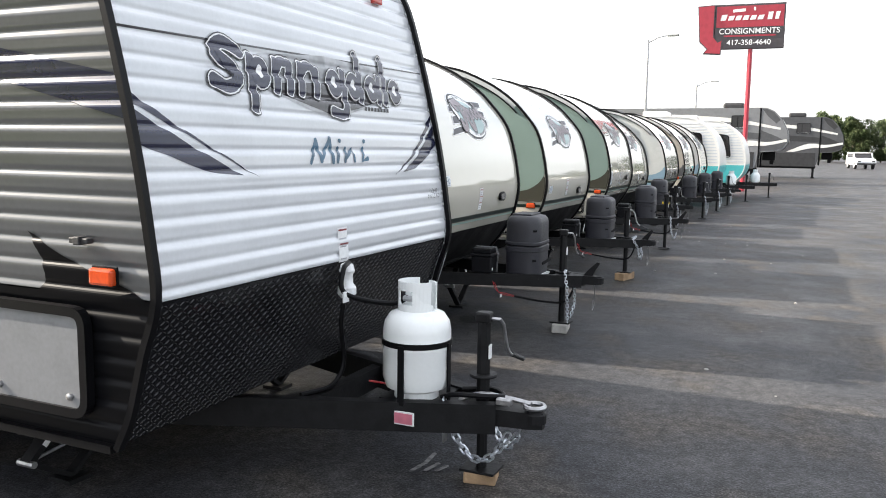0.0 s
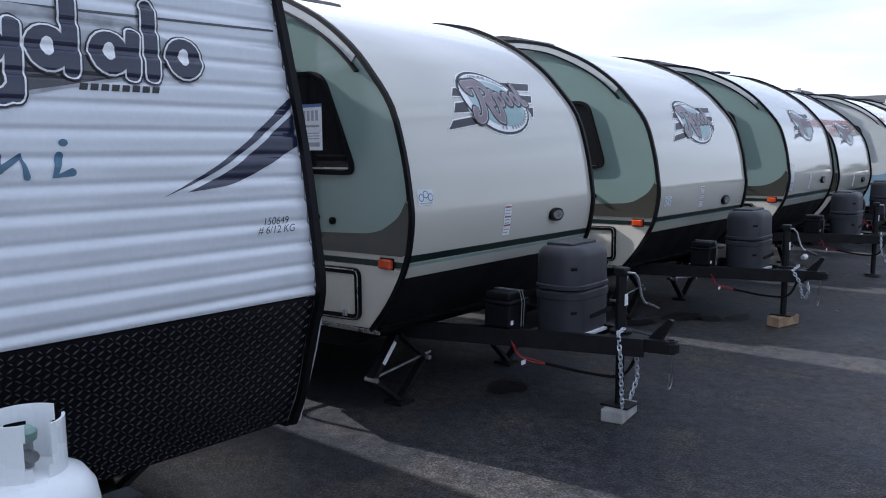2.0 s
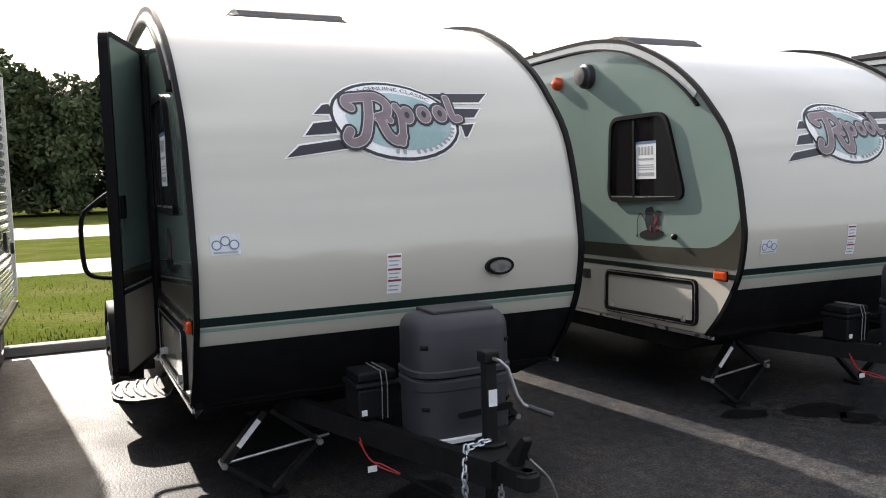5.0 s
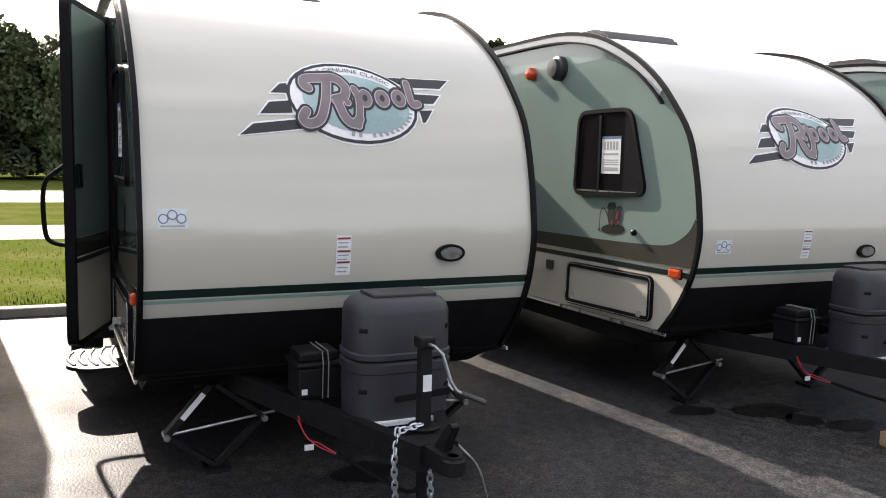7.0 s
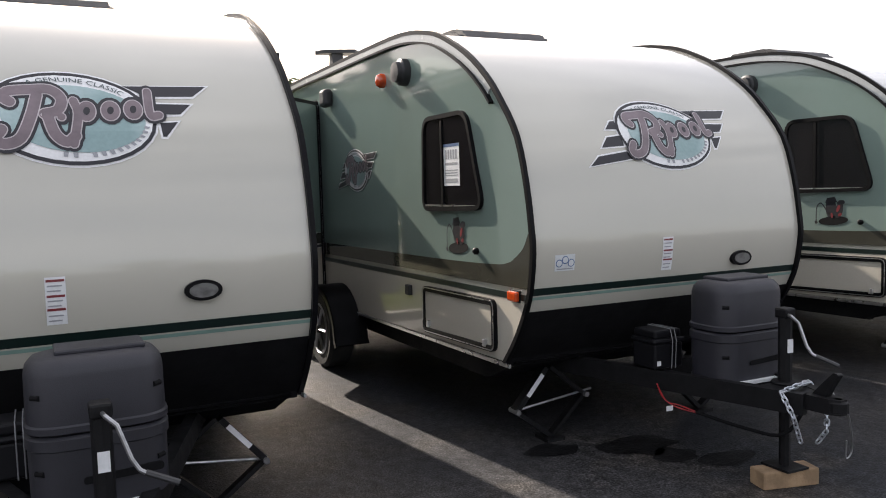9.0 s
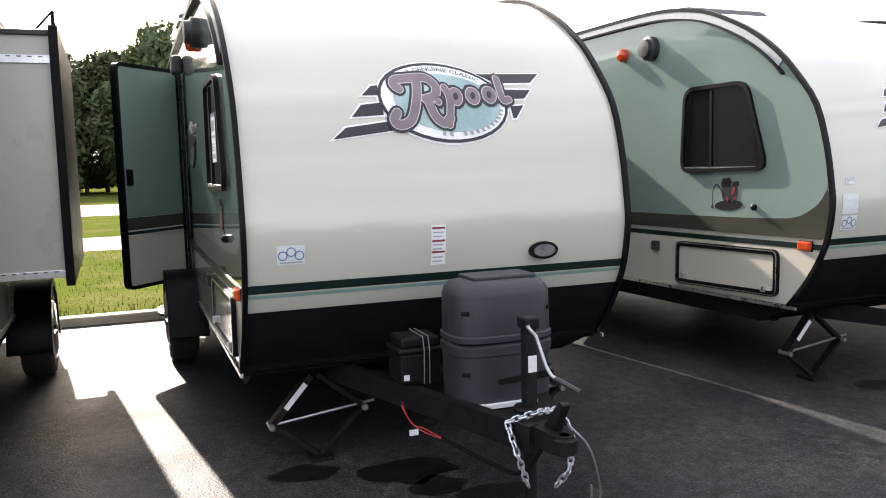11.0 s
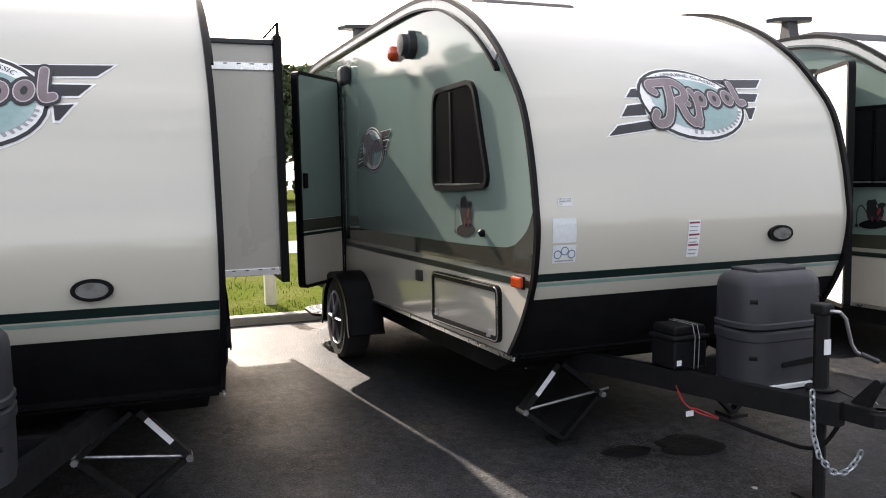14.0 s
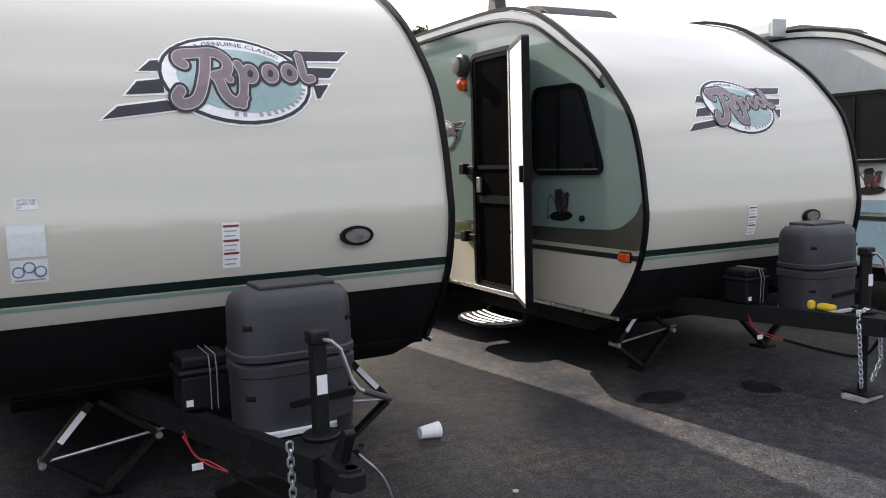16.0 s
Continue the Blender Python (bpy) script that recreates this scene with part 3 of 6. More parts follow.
def cycle_sticker(parent, put_at, u, v):
    st = decal("hitch_sticker", [[(u - 0.062, v - 0.045), (u + 0.062, v - 0.045), (u + 0.062, v + 0.04), (u - 0.062, v + 0.04)]], put_at(0.0025), FAINT, parent, label="small pale sticker with three rings")
    for k, (du, dv) in enumerate(((-0.036, -0.004), (0.0, 0.012), (0.036, -0.004))):
        decal("ring", [ellipse(u + du, v + dv, 0.021, 0.021, 0, 18)], put_at(0.0036 + k * 0.0012), INK_BLUE, st)
        decal("ring_centre", [ellipse(u + du, v + dv, 0.016, 0.016, 0, 18)], put_at(0.0042 + k * 0.0012), FAINT, st)
    decal("small_print", [[(u - 0.05, v - 0.038), (u + 0.05, v - 0.038), (u + 0.05, v - 0.031), (u - 0.05, v - 0.031)]], put_at(0.0036), GREY_INK, st)


def side_window(parent, poly, y, paper=None, post=None, out=-1):
    """A dark tinted window in a thick black frame on a side wall."""
    o = rounded(poly, 0.105, 7)
    w = part("side_window", prism(bmesh.new(), grow(o, -0.02), "y", y, y + out * 0.012), TINTED, parent, "dark tinted window in a black frame")
    bm = bmesh.new()
    ring_prism(bm, o, grow(o, -0.026), "y", y, y + out * 0.022)
    part("window_frame", bm, BLACK, w, smooth=False)
    x0, x1 = min(p[0] for p in poly), max(p[0] for p in poly)
    z0, z1 = min(p[1] for p in poly), max(p[1] for p in poly)
    px = post if post is not None else (paper[0] - 0.022 if paper else x0 + (x1 - x0) * 0.38)
    ya, yb = sorted((y + out * 0.011, y + out * 0.02))
    part("window_bar", boxes((px - 0.012, px + 0.012, ya, yb, z0 + 0.03, z1 - 0.04)), BLACK, w)
    part("window_track", boxes((x0 + 0.04, x1 - 0.06, ya, yb, z0 + 0.035, z0 + 0.045)), ALUMINIUM, w)
    if paper:
        pu, pv, pw, ph = paper
        yy = y + out * 0.0135
        pt = decal("window_notice", [[(pu, pv), (pu + pw, pv), (pu + pw, pv + ph), (pu, pv + ph)]], side_put(yy), PAPER, w, label="white paper notice inside the window")
        yy += out * 0.001
        bars = [[(pu + pw * 0.1, pv + ph * q), (pu + pw * 0.9, pv + ph * q), (pu + pw * 0.9, pv + ph * (q + hh)), (pu + pw * 0.1, pv + ph * (q + hh))] for q, hh in ((0.08, 0.09), (0.24, 0.02), (0.30, 0.02), (0.36, 0.02), (0.50, 0.05))]
        bars += [[(pu + pw * (0.12 + 0.16 * k), pv + ph * 0.64), (pu + pw * (0.22 + 0.16 * k), pv + ph * 0.64), (pu + pw * (0.22 + 0.16 * k), pv + ph * 0.86), (pu + pw * (0.12 + 0.16 * k), pv + ph * 0.86)] for k in range(5)]
        decal("small_print", bars, side_put(yy), GREY_INK, pt)["kind"] = "stuff"
        decal("heading_bar", [[(pu, pv + ph * 0.93), (pu + pw, pv + ph * 0.93), (pu + pw, pv + ph), (pu, pv + ph)]], side_put(yy), INK_BLUE, pt)
    return w


def hatch_door(parent, poly, y, mat, out=-1, name="storage_hatch"):
    o = rounded(poly, 0.055, 5)
    h = part(name, prism(bmesh.new(), grow(o, -0.02), "y", y, y + out * 0.014), mat, parent, "beige storage hatch with a black rubber rim")
    part("hatch_rim", ring_prism(bmesh.new(), o, grow(o, -0.034), "y", y, y + out * 0.022), BLACK, h)
    part("hatch_trim", ring_prism(bmesh.new(), grow(o, -0.006), grow(o, -0.012), "y", y + out * 0.02, y + out * 0.0245), ALUMINIUM, h)
    x0, x1 = min(p[0] for p in poly), max(p[0] for p in poly)
    z0 = min(p[1] for p in poly)
    for u in (x0 + 0.09, x1 - 0.12):
        ya, yb = sorted((y + out * 0.012, y + out * 0.035))
        part("latch", boxes((u, u + 0.022, ya, yb, z0 + 0.05, z0 + 0.085), (u - 0.006, u + 0.028, min(ya, yb), min(ya, yb) + 0.012, z0 + 0.045, z0 + 0.058), bevel=0.003), ALUMINIUM, h)
    return h


def marker_light(parent, x, y, z, mat, out=-1, big=1.0, name="marker_light"):
    bm = bmesh.new()
    ya, yb = sorted((y, y + out * 0.032))
    box(bm, x - 0.047 * big, x + 0.047 * big, ya, yb, z - 0.027 * big, z + 0.027 * big, bevel=0.011)
    li = part(name, bm, mat, parent, "amber marker lamp" if mat is AMBER else "red marker lamp")
    ya, yb = sorted((y, y + out * 0.008))
    part("lamp_base", boxes((x - 0.052 * big, x + 0.052 * big, ya, yb, z - 0.032 * big, z + 0.032 * big), bevel=0.003), BLACK, li)
    return li


def wheel(parent, x, y, out, r=0.33):
    """A road wheel; out: the way its outer face looks along y."""
    prof = [(r * 0.62, -0.1), (r * 0.9, -0.105), (r * 0.985, -0.085), (r, -0.05), (r, 0.05), (r * 0.985, 0.085), (r * 0.9, 0.105), (r * 0.62, 0.1)]
    bm = lathe(bmesh.new(), prof, (x, y, r), 36, "y")
    w = part("wheel", bm, RUBBER, parent, "black tyre on a spoked alloy rim", smooth=True)
    bm = lathe(bmesh.new(), [(r * 0.2, 0.085 * out), (r * 0.60, 0.06 * out), (r * 0.66, 0.1 * out), (r * 0.62, 0.112 * out), (r * 0.57, 0.085 * out), (r * 0.52, 0.055 * out), (0.01, 0.05 * out)], (x, y, r), 30, "y")
    rim = part("rim", bm, ALLOY, w, smooth=True)
    bm = bmesh.new()
    for k in range(6):
        a = k * math.tau / 6
        p0 = (x + math.cos(a) * 0.03, y + out * 0.1, r + math.sin(a) * 0.03)
        p1 = (x + math.cos(a) * r * 0.6, y + out * 0.092, r + math.sin(a) * r * 0.6)
        tube(bm, [p0, p1], 0.026, 6, squash=0.5)
    part("spoke", bm, ALLOY, w)
    part("hub_cap", lathe(bmesh.new(), [(0.05, 0.06 * out), (0.048, 0.115 * out), (0.03, 0.128 * out), (0.005, 0.13 * out)], (x, y, r), 16, "y"), DARK_PLASTIC, w, smooth=True)
    return w


def fender(parent, x, y0, y1, r=0.40):
    bm = bmesh.new()
    pts = [(x + math.cos(a) * r * 1.12, 0.30 + math.sin(a) * r) for a in [k * math.pi / 14 for k in range(15)]]
    pts = [(x + r * 1.2, 0.26)] + pts + [(x - r * 1.25, 0.24)]
    rows = []
    for p, q in zip(pts, inset(pts, 0.012)):
        rows.append([bm.verts.new((p[0], y0, p[1])), bm.verts.new((p[0], y1, p[1])), bm.verts.new((q[0], y1, q[1])), bm.verts.new((q[0], y0, q[1]))])
    for A, B in zip(rows, rows[1:]):
        for k in range(4):
            bm.faces.new((A[k], A[(k + 1) % 4], B[(k + 1) % 4], B[k]))
    yo = y0 if abs(y0) > abs(y1) else y1
    sgn = 1 if yo > 0 else -1
    lip = [(p, q) for p, q in zip(pts, inset(pts, 0.05))]
    rr = [[bm.verts.new((p[0], yo, p[1])), bm.verts.new((q[0], yo, q[1])), bm.verts.new((q[0], yo - sgn * 0.012, q[1])), bm.verts.new((p[0], yo - sgn * 0.012, p[1]))] for p, q in lip]
    for A, B in zip(rr, rr[1:]):
        for k in range(4):
            bm.faces.new((A[k], A[(k + 1) % 4], B[(k + 1) % 4], B[k]))
    return part("fender", bm, BLACK, parent, smooth=True)


def tank_cover(parent, x0, x1, y0, y1, z0, z1, mat=GREY_PLASTIC):
    """A two-part moulded plastic cover over gas bottles, with a groove, a raised lid and black pieces for the shade in
    its slots.
    """
    def plan(g):
        return rounded([(x0 - g, y0 - g), (x1 + g, y0 - g), (x1 + g, y1 + g), (x0 - g, y1 + g)], 0.13, 6)
    def stack(levels):
        bm = bmesh.new()
        rings = [[bm.verts.new((p[0], p[1], z)) for p in plan(g)] for g, z in levels]
        for A, B in zip(rings, rings[1:]):
            for k in range(len(A)):
                bm.faces.new((A[k], A[(k + 1) % len(A)], B[(k + 1) % len(B)], B[k]))
        bm.faces.new(rings[0])
        bm.faces.new(rings[-1])
        return bm
    zm = z0 + (z1 - z0) * 0.49
    low = part("lower_cover", stack([(-0.004, z0), (-0.002, zm - 0.06), (-0.002, zm - 0.05), (0.004, zm - 0.045), (0.004, zm - 0.01), (-0.006, zm)]), mat, parent, "grey moulded plastic gas bottle cover", smooth=True)
    part("upper_cover", stack([(-0.01, zm + 0.001), (0.004, zm + 0.01), (0.004, zm + 0.03), (-0.002, zm + 0.036), (-0.004, z1 - 0.06), (-0.010, z1 - 0.032), (-0.030, z1 - 0.009), (-0.065, z1)]), mat, parent, "grey moulded plastic gas bottle cover", smooth=True)
    part("cover_lid", boxes((x0 + 0.05, x1 - 0.09, y0 + 0.10, y1 - 0.06, z1 - 0.004, z1 + 0.014), bevel=0.006), mat, parent)
    yc = (y0 + y1) / 2
    # black solids stand in for the dark inside the handle and corner slots
    part("handle_slot_shade", prism(bmesh.new(), rounded([(yc - 0.06, z0 + 0.075), (yc + 0.19, z0 + 0.085), (yc + 0.19, z0 + 0.112), (yc - 0.06, z0 + 0.098)], 0.012, 3), "x", x1 - 0.01, x1 + 0.0045), BELLY, parent)
    for sy, w in ((y0, 1), (y1, -1)):
        for zz in (zm + 0.13, zm - 0.12):
            part("corner_slot_shade", tube(bmesh.new(), [(x1 - 0.050, sy + w * 0.026, zz), (x1 - 0.0385, sy + w * 0.0385, zz), (x1 - 0.026, sy + w * 0.050, zz)], 0.010, 8), BELLY, parent)
    return low


def tongue_jack(parent, x, y, z0, z1, crank=0.0, block=None):
    j = part("tongue_jack", tubes(([(x, y, z1 - 0.42), (x, y, z1 - 0.01)], 0.032), ([(x, y, z0), (x, y, z1 - 0.40)], 0.026)), FRAME, parent, "black steel tongue jack with a crank", smooth=True)
    part("jack_head", boxes((x - 0.036, x + 0.036, y - 0.034, y + 0.034, z1 - 0.05, z1), bevel=0.010), FRAME, j)
    part("jack_foot", boxes((x - 0.085, x + 0.085, y - 0.07, y + 0.07, z0, z0 + 0.012), bevel=0.003), FRAME, j)
    part("jack_flange", lathe(bmesh.new(), [(0.03, 0.499), (0.062, 0.499), (0.064, 0.506), (0.06, 0.512), (0.034, 0.514)], (x, y, 0), 20), FRAME, j, smooth=True)
    c, s = math.cos(crank), math.sin(crank)
    def q(a, o, z):
        return (x + c * o - s * a, y + s * o + c * a, z)
    path = [q(0, 0.03, z1 - 0.03), q(0, 0.075, z1 - 0.03), q(0.03, 0.085, z1 - 0.06), q(0.065, 0.095, z1 - 0.17), q(0.085, 0.105, z1 - 0.205), q(0.11, 0.12, z1 - 0.22)]
    part("crank", tube(bmesh.new(), path, 0.0075, 8), STEEL, j, smooth=True)
    part("crank_grip", tubes(([q(0.10, 0.115, z1 - 0.214), q(0.19, 0.15, z1 - 0.255)], 0.011)), DARK_PLASTIC, j, smooth=True)
    part("jack_label", boxes((x + 0.0305, x + 0.033, y - 0.018, y + 0.018, z1 - 0.215, z1 - 0.15)), PAPER, j)
    if block:
        mat, bx, by, bz, turn = block
        b = part("support_block", box(bmesh.new(), -bx / 2, bx / 2, -by / 2, by / 2, 0, bz, bevel=0.008), mat)
        b.matrix_world = parent.matrix_world @ pose(x, y, 0, 0, 0, turn)
        b.matrix_world.translation.z = 0
        tagged(b, "rough wooden block under the jack foot" if mat is WOOD else "grey concrete block under the jack foot", "block")
    return j


def battery_box(parent, x, y, z):
    b = part("battery_box", boxes((x - 0.09, x + 0.09, y - 0.095, y + 0.095, z, z + 0.135), bevel=0.012), BATTERY, parent, "black plastic battery box with straps")
    part("battery_lid", boxes((x - 0.1, x + 0.1, y - 0.105, y + 0.105, z + 0.135, z + 0.16), (x - 0.085, x + 0.085, y - 0.09, y + 0.09, z + 0.16, z + 0.205), bevel=0.012), BATTERY, b)
    for dy in (0.01, 0.035):
        bm = bmesh.new()
        tube(bm, [(x + 0.1, y + dy, z), (x + 0.108, y + dy, z + 0.15), (x + 0.09, y + dy, z + 0.209), (x - 0.09, y + dy, z + 0.209)], 0.0026, 6)
        part("strap_edge", bm, MID_GREY, b)
    part("battery_label", boxes((x + 0.0905, x + 0.0925, y - 0.08, y - 0.055, z + 0.02, z + 0.045)), PAPER, b)
    return b


def scissor_jack(parent, x, y, side, spread=0.235, top=0.44):
    """A four-bar stabiliser under a corner; side: -1 or 1 along y."""
    hub = 0.5 * top
    p_out, p_in = (x, y + side * spread, hub * 0.92), (x, y - side * spread, hub * 1.12)
    bm = bmesh.new()
    beam(bm, (x, y, 0.02), p_out, 0.05, 0.022)
    beam(bm, (x, y, 0.02), p_in, 0.05, 0.022)
    beam(bm, p_in, (x, y, top), 0.05, 0.022)
    beam(bm, p_out, (x, y + side * 0.03, top), 0.06, 0.03)
    box(bm, x - 0.07, x + 0.07, y - 0.06, y + 0.06, 0.0, 0.02)
    j = part("stabiliser_jack", bm, FRAME, parent, "black scissor stabiliser jack standing on the asphalt")
    part("screw_rod", tubes(([p_out, (p_in[0], p_in[1] - side * 0.06, p_in[2] + 0.02)], 0.008)), STEEL, j)
    for p in (p_out, p_in):
        part("pivot_pin", tube(bmesh.new(), [(p[0] - 0.045, p[1], p[2]), (p[0] + 0.05, p[1], p[2])], 0.016, 8), STEEL, j, smooth=True)
    a, c = Vector(p_out), Vector((x, y + side * 0.03, top))
    bm = bmesh.new()
    n1 = Vector((0.034, 0, 0))
    beam(bm, a.lerp(c, 0.35) + n1, a.lerp(c, 0.85) + n1, 0.004, 0.026)
    part("jack_label", bm, PAPER, j)
    return j


def entry_step(parent, x, y, z):
    bm = bmesh.new()
    prism(bm, rounded([(x - 0.30, y + 0.17), (x - 0.30, y - 0.06), (x - 0.18, y - 0.16), (x + 0.18, y - 0.16), (x + 0.30, y - 0.06), (x + 0.30, y + 0.17)], 0.05, 4), "z", z, z + 0.022)
    st = part("entry_step", bm, FRAME, parent, "folding entry step with bare metal treads")
    for k in range(5):
        wide, yk = 0.27 - 0.022 * k, y + 0.135 - 0.062 * k
        line = [(x + wide * (i / 4 - 1), yk - 0.035 * (1 - (i / 4 - 1) ** 2), z + 0.026) for i in range(9)]
        part("tread_bar", tube(bmesh.new(), line, 0.011, 6, squash=0.6), STEP_METAL, st, smooth=True)
    for sx in (-1, 1):
        part("step_bracket", tubes(([(x + sx * 0.27, y + 0.15, z + 0.01), (x + sx * 0.2, y + 0.3, z + 0.2)], 0.014)), FRAME, st)
    return st


def door_leaf(parent, hx, hy, swing, z0, z1, wide, outside=True):
    """An open entrance door hinged at (hx, hy); swing: degrees from the wall's forward way."""
    d = new("entrance_door")
    d.parent = parent
    d.matrix_local = pose(hx, hy, 0, 0, 0, swing)
    d["label"] = "open entrance door in a black frame"
    def leaf(name, poly, y0, y1, mat):
        return part(name, prism(bmesh.new(), poly, "y", y0, y1), mat, d)
    o = rounded([(0.0, z0), (wide, z0), (wide, z1), (0.0, z1)], 0.06, 4)
    leaf("door_core", grow(o, -0.006), -0.022, 0.018, DOOR_WHITE)
    part("door_rim", ring_prism(bmesh.new(), o, grow(o, -0.028), "y", -0.027, 0.023), BLACK, d)
    face = grow(o, -0.026)
    zb = z0 + (z1 - z0) * 0.245
    x0, x1 = 0.028, wide - 0.028
    leaf("door_skin", [(x0, zb + 0.13), (x1, zb + 0.13)] + [p for p in face if p[1] > z1 - 0.15][: 60], 0.0175, 0.0205, SAGE)
    leaf("door_band", [(x0, zb + 0.035), (x1, zb + 0.035), (x1, zb + 0.128), (x0, zb + 0.128)], 0.0175, 0.0205, OLIVE)
    leaf("door_line", [(x0, zb), (x1, zb), (x1, zb + 0.024), (x0, zb + 0.024)], 0.0175, 0.0205, GREEN_LINE)
    leaf("door_foot", [(x0, z0 + 0.028), (x1, z0 + 0.028), (x1, zb - 0.004), (x0, zb - 0.004)], 0.0175, 0.0205, SHELL)
    zl = z0 + (z1 - z0) * 0.5
    part("door_latch", boxes((wide - 0.11, wide - 0.05, -0.045, -0.02, zl - 0.055, zl + 0.055), (wide - 0.1, wide - 0.045, 0.02, 0.04, zl - 0.06, zl + 0.06), bevel=0.006), BLACK, d)
    part("hinge_strip", boxes((-0.012, 0.012, -0.035, 0.02, z0 + 0.02, z1 - 0.02)), ALUMINIUM, d)
    return d


def pod_trailer(m, dz=0.0, side="front_door", colours=(SAGE, OLIVE, SHELL), slide=None, door_swing=None, window=None, paper=None, light_dz=0.0, badge=(0.055, 1.75, 0.97),
                stickers=(), hatch=True, detail=True, crank=0.0, block=None, step=True, label="", wires=True, handle=False, rear_window=False, jack_z0=0.02, chain=0, side_badge=None,
                antenna=None, door_x=None, lights=(-1.69, -2.13, -3.41), cycles=None, vent=True, hinges=False, roof_lift=0.0, group="pod trailers"):
    upper, band, lower = colours
    root = tagged(empty("travel_trailer", m), label, "trailer", group=group)
    S = -HALF
    def up(pts):
        return [(p[0], p[1] + dz + roof_lift * min(1.0, max(0.0, (p[1] - 2.25) / 0.25))) for p in pts]
    skin = up(SKIN)
    # shell
    bm = bmesh.new()
    prism(bm, skin, "y", -HALF + 0.006, HALF - 0.006)
    shell = part("body_shell", bm, CREAM, root, "glossy cream rounded front and roof", smooth=True)
    front = lambda lift: (lambda u, v: (lambda p: (p[0], p[1], p[2] + dz))(front_put(lift)(u, v - dz)))
    for sgn in (-1, 1):
        y0, y1 = sorted((sgn * (HALF - 0.012), sgn * (HALF + 0.012)))
        part("edge_moulding", sweep_edge(bmesh.new(), up(OUTLINE), y0, y1, 0.026), BLACK, root, "black rubber edge moulding", smooth=True)
        part("awning_rail", sweep_edge(bmesh.new(), up(inset(OUTLINE, 0.026))[26:58], *sorted((sgn * (HALF - 0.01), sgn * (HALF + 0.010))), 0.044), RAIL_GREY, root, "pale grey awning rail", smooth=True)
        part("gutter", sweep_edge(bmesh.new(), up(inset(OUTLINE, 0.070))[25:58], *sorted((sgn * (HALF - 0.004), sgn * (HALF + 0.030))), 0.013), BLACK, root, "thin black rain gutter", smooth=True)
    # side colours, both walls
    ins = inset(OUTLINE, 0.034)
    k0 = next(i for i, p in enumerate(ins) if p[1] > 1.27)
    k1 = max(i for i, p in enumerate(ins) if p[1] > 1.0)
    low_curve = curve_pts([(-4.9, 1.0), (-3.9, 1.015), (-1.2, 1.04), (-0.40, 1.058), (-0.22, 1.075), (-0.14, 1.105), (-0.05, 1.165), (0.0, 1.24)], 4)
    teal = low_curve + ins[k0:k1 + 1]
    kb0 = next(i for i, p in enumerate(ins) if p[1] > 0.952)
    dark = [(-4.95, 0.905), (-0.035, 0.952)] + [p for p in ins[kb0:k0]] + low_curve[::-1]
    belt = lambda a, c: [(-4.98, a - 0.045), (ins[kb0][0] - 0.02, a), (ins[kb0][0] - 0.015, c), (-4.97, c - 0.045)]
    low = [p for p in ins if p[0] > -1.0 and p[1] < 0.886] + [(-0.085, 0.886), (-4.98, 0.84), (-5.0, 0.46)]
    for sgn in (-1, 1):
        y = sgn * HALF
        part("upper_panel", prism(bmesh.new(), up(teal), "y", y - sgn * 0.006, y + sgn * 0.0005), upper, root)
        part("band_panel", prism(bmesh.new(), up(dark), "y", y - sgn * 0.006, y + sgn * 0.0015), band, root)
        part("belt_line", prism(bmesh.new(), up(belt(0.890, 0.922)), "y", y - sgn * 0.006, y + sgn * 0.003), GREEN_LINE, root)
        part("lower_panel", prism(bmesh.new(), up(low), "y", y - sgn * 0.006, y + sgn * 0.0005), lower, root)
        part("bottom_trim", prism(bmesh.new(), up([(-5.0, 0.452), (-0.2, 0.508), (-0.2, 0.528), (-5.0, 0.472)]), "y", y, y + sgn * 0.012), ALUMINIUM, root)
    # front stripes and dark lower front
    L = HALF - 0.013
    decal("front_stripe", [[(-L, 0.918 + dz), (L, 0.918 + dz), (L, 0.957 + dz), (-L, 0.957 + dz)]], front(0.002), GREEN_LINE, root)
    decal("front_stripe", [[(-L, 0.895 + dz), (L, 0.895 + dz), (L, 0.911 + dz), (-L, 0.911 + dz)]], front(0.002), TEAL_LINE, root)
    decal("lower_front", [[(-L, 0.50 + dz), (L, 0.50 + dz), (L, 0.832 + dz), (-L, 0.832 + dz)]], front(0.004), BELLY, root, label="black lower front panel")
    part("belly_pan", prism(bmesh.new(), up([(-0.215, 0.53), (-0.55, 0.38), (-4.9, 0.34), (-5.02, 0.47)]), "y", -HALF + 0.05, HALF - 0.05), BELLY, root)
    logo(root, front, badge[0] - 0.01, badge[1] + dz, badge[2])
    # chassis
    zt = 0.50
    bm = bmesh.new()
    for sgn in (-1, 1):
        beam(bm, (-0.75, sgn * 0.60, zt - 0.052), (0.93, sgn * 0.055, zt - 0.052), 0.05, 0.1)
        beam(bm, (-4.8, sgn * 0.60, 0.38), (-0.7, sgn * 0.60, 0.40), 0.05, 0.12)
    box(bm, 0.02, 0.07, -0.36, 0.36, zt - 0.10, zt - 0.002)
    box(bm, 0.30, 0.60, -0.19, 0.19, zt - 0.045, zt - 0.029)
    tongue = part("tongue_frame", bm, FRAME, root, "black steel A-shaped tongue frame")
    bm = bmesh.new()
    prism(bm, [(0.70, -0.10), (0.94, -0.055), (1.05, -0.045), (1.09, -0.02), (1.09, 0.02), (1.05, 0.045), (0.94, 0.055), (0.70, 0.10)], "z", zt - 0.075, zt - 0.005)
    lathe(bm, [(0.02, -0.02), (0.045, -0.01), (0.045, 0.035), (0.02, 0.05)], (1.06, 0, zt - 0.055), 14)
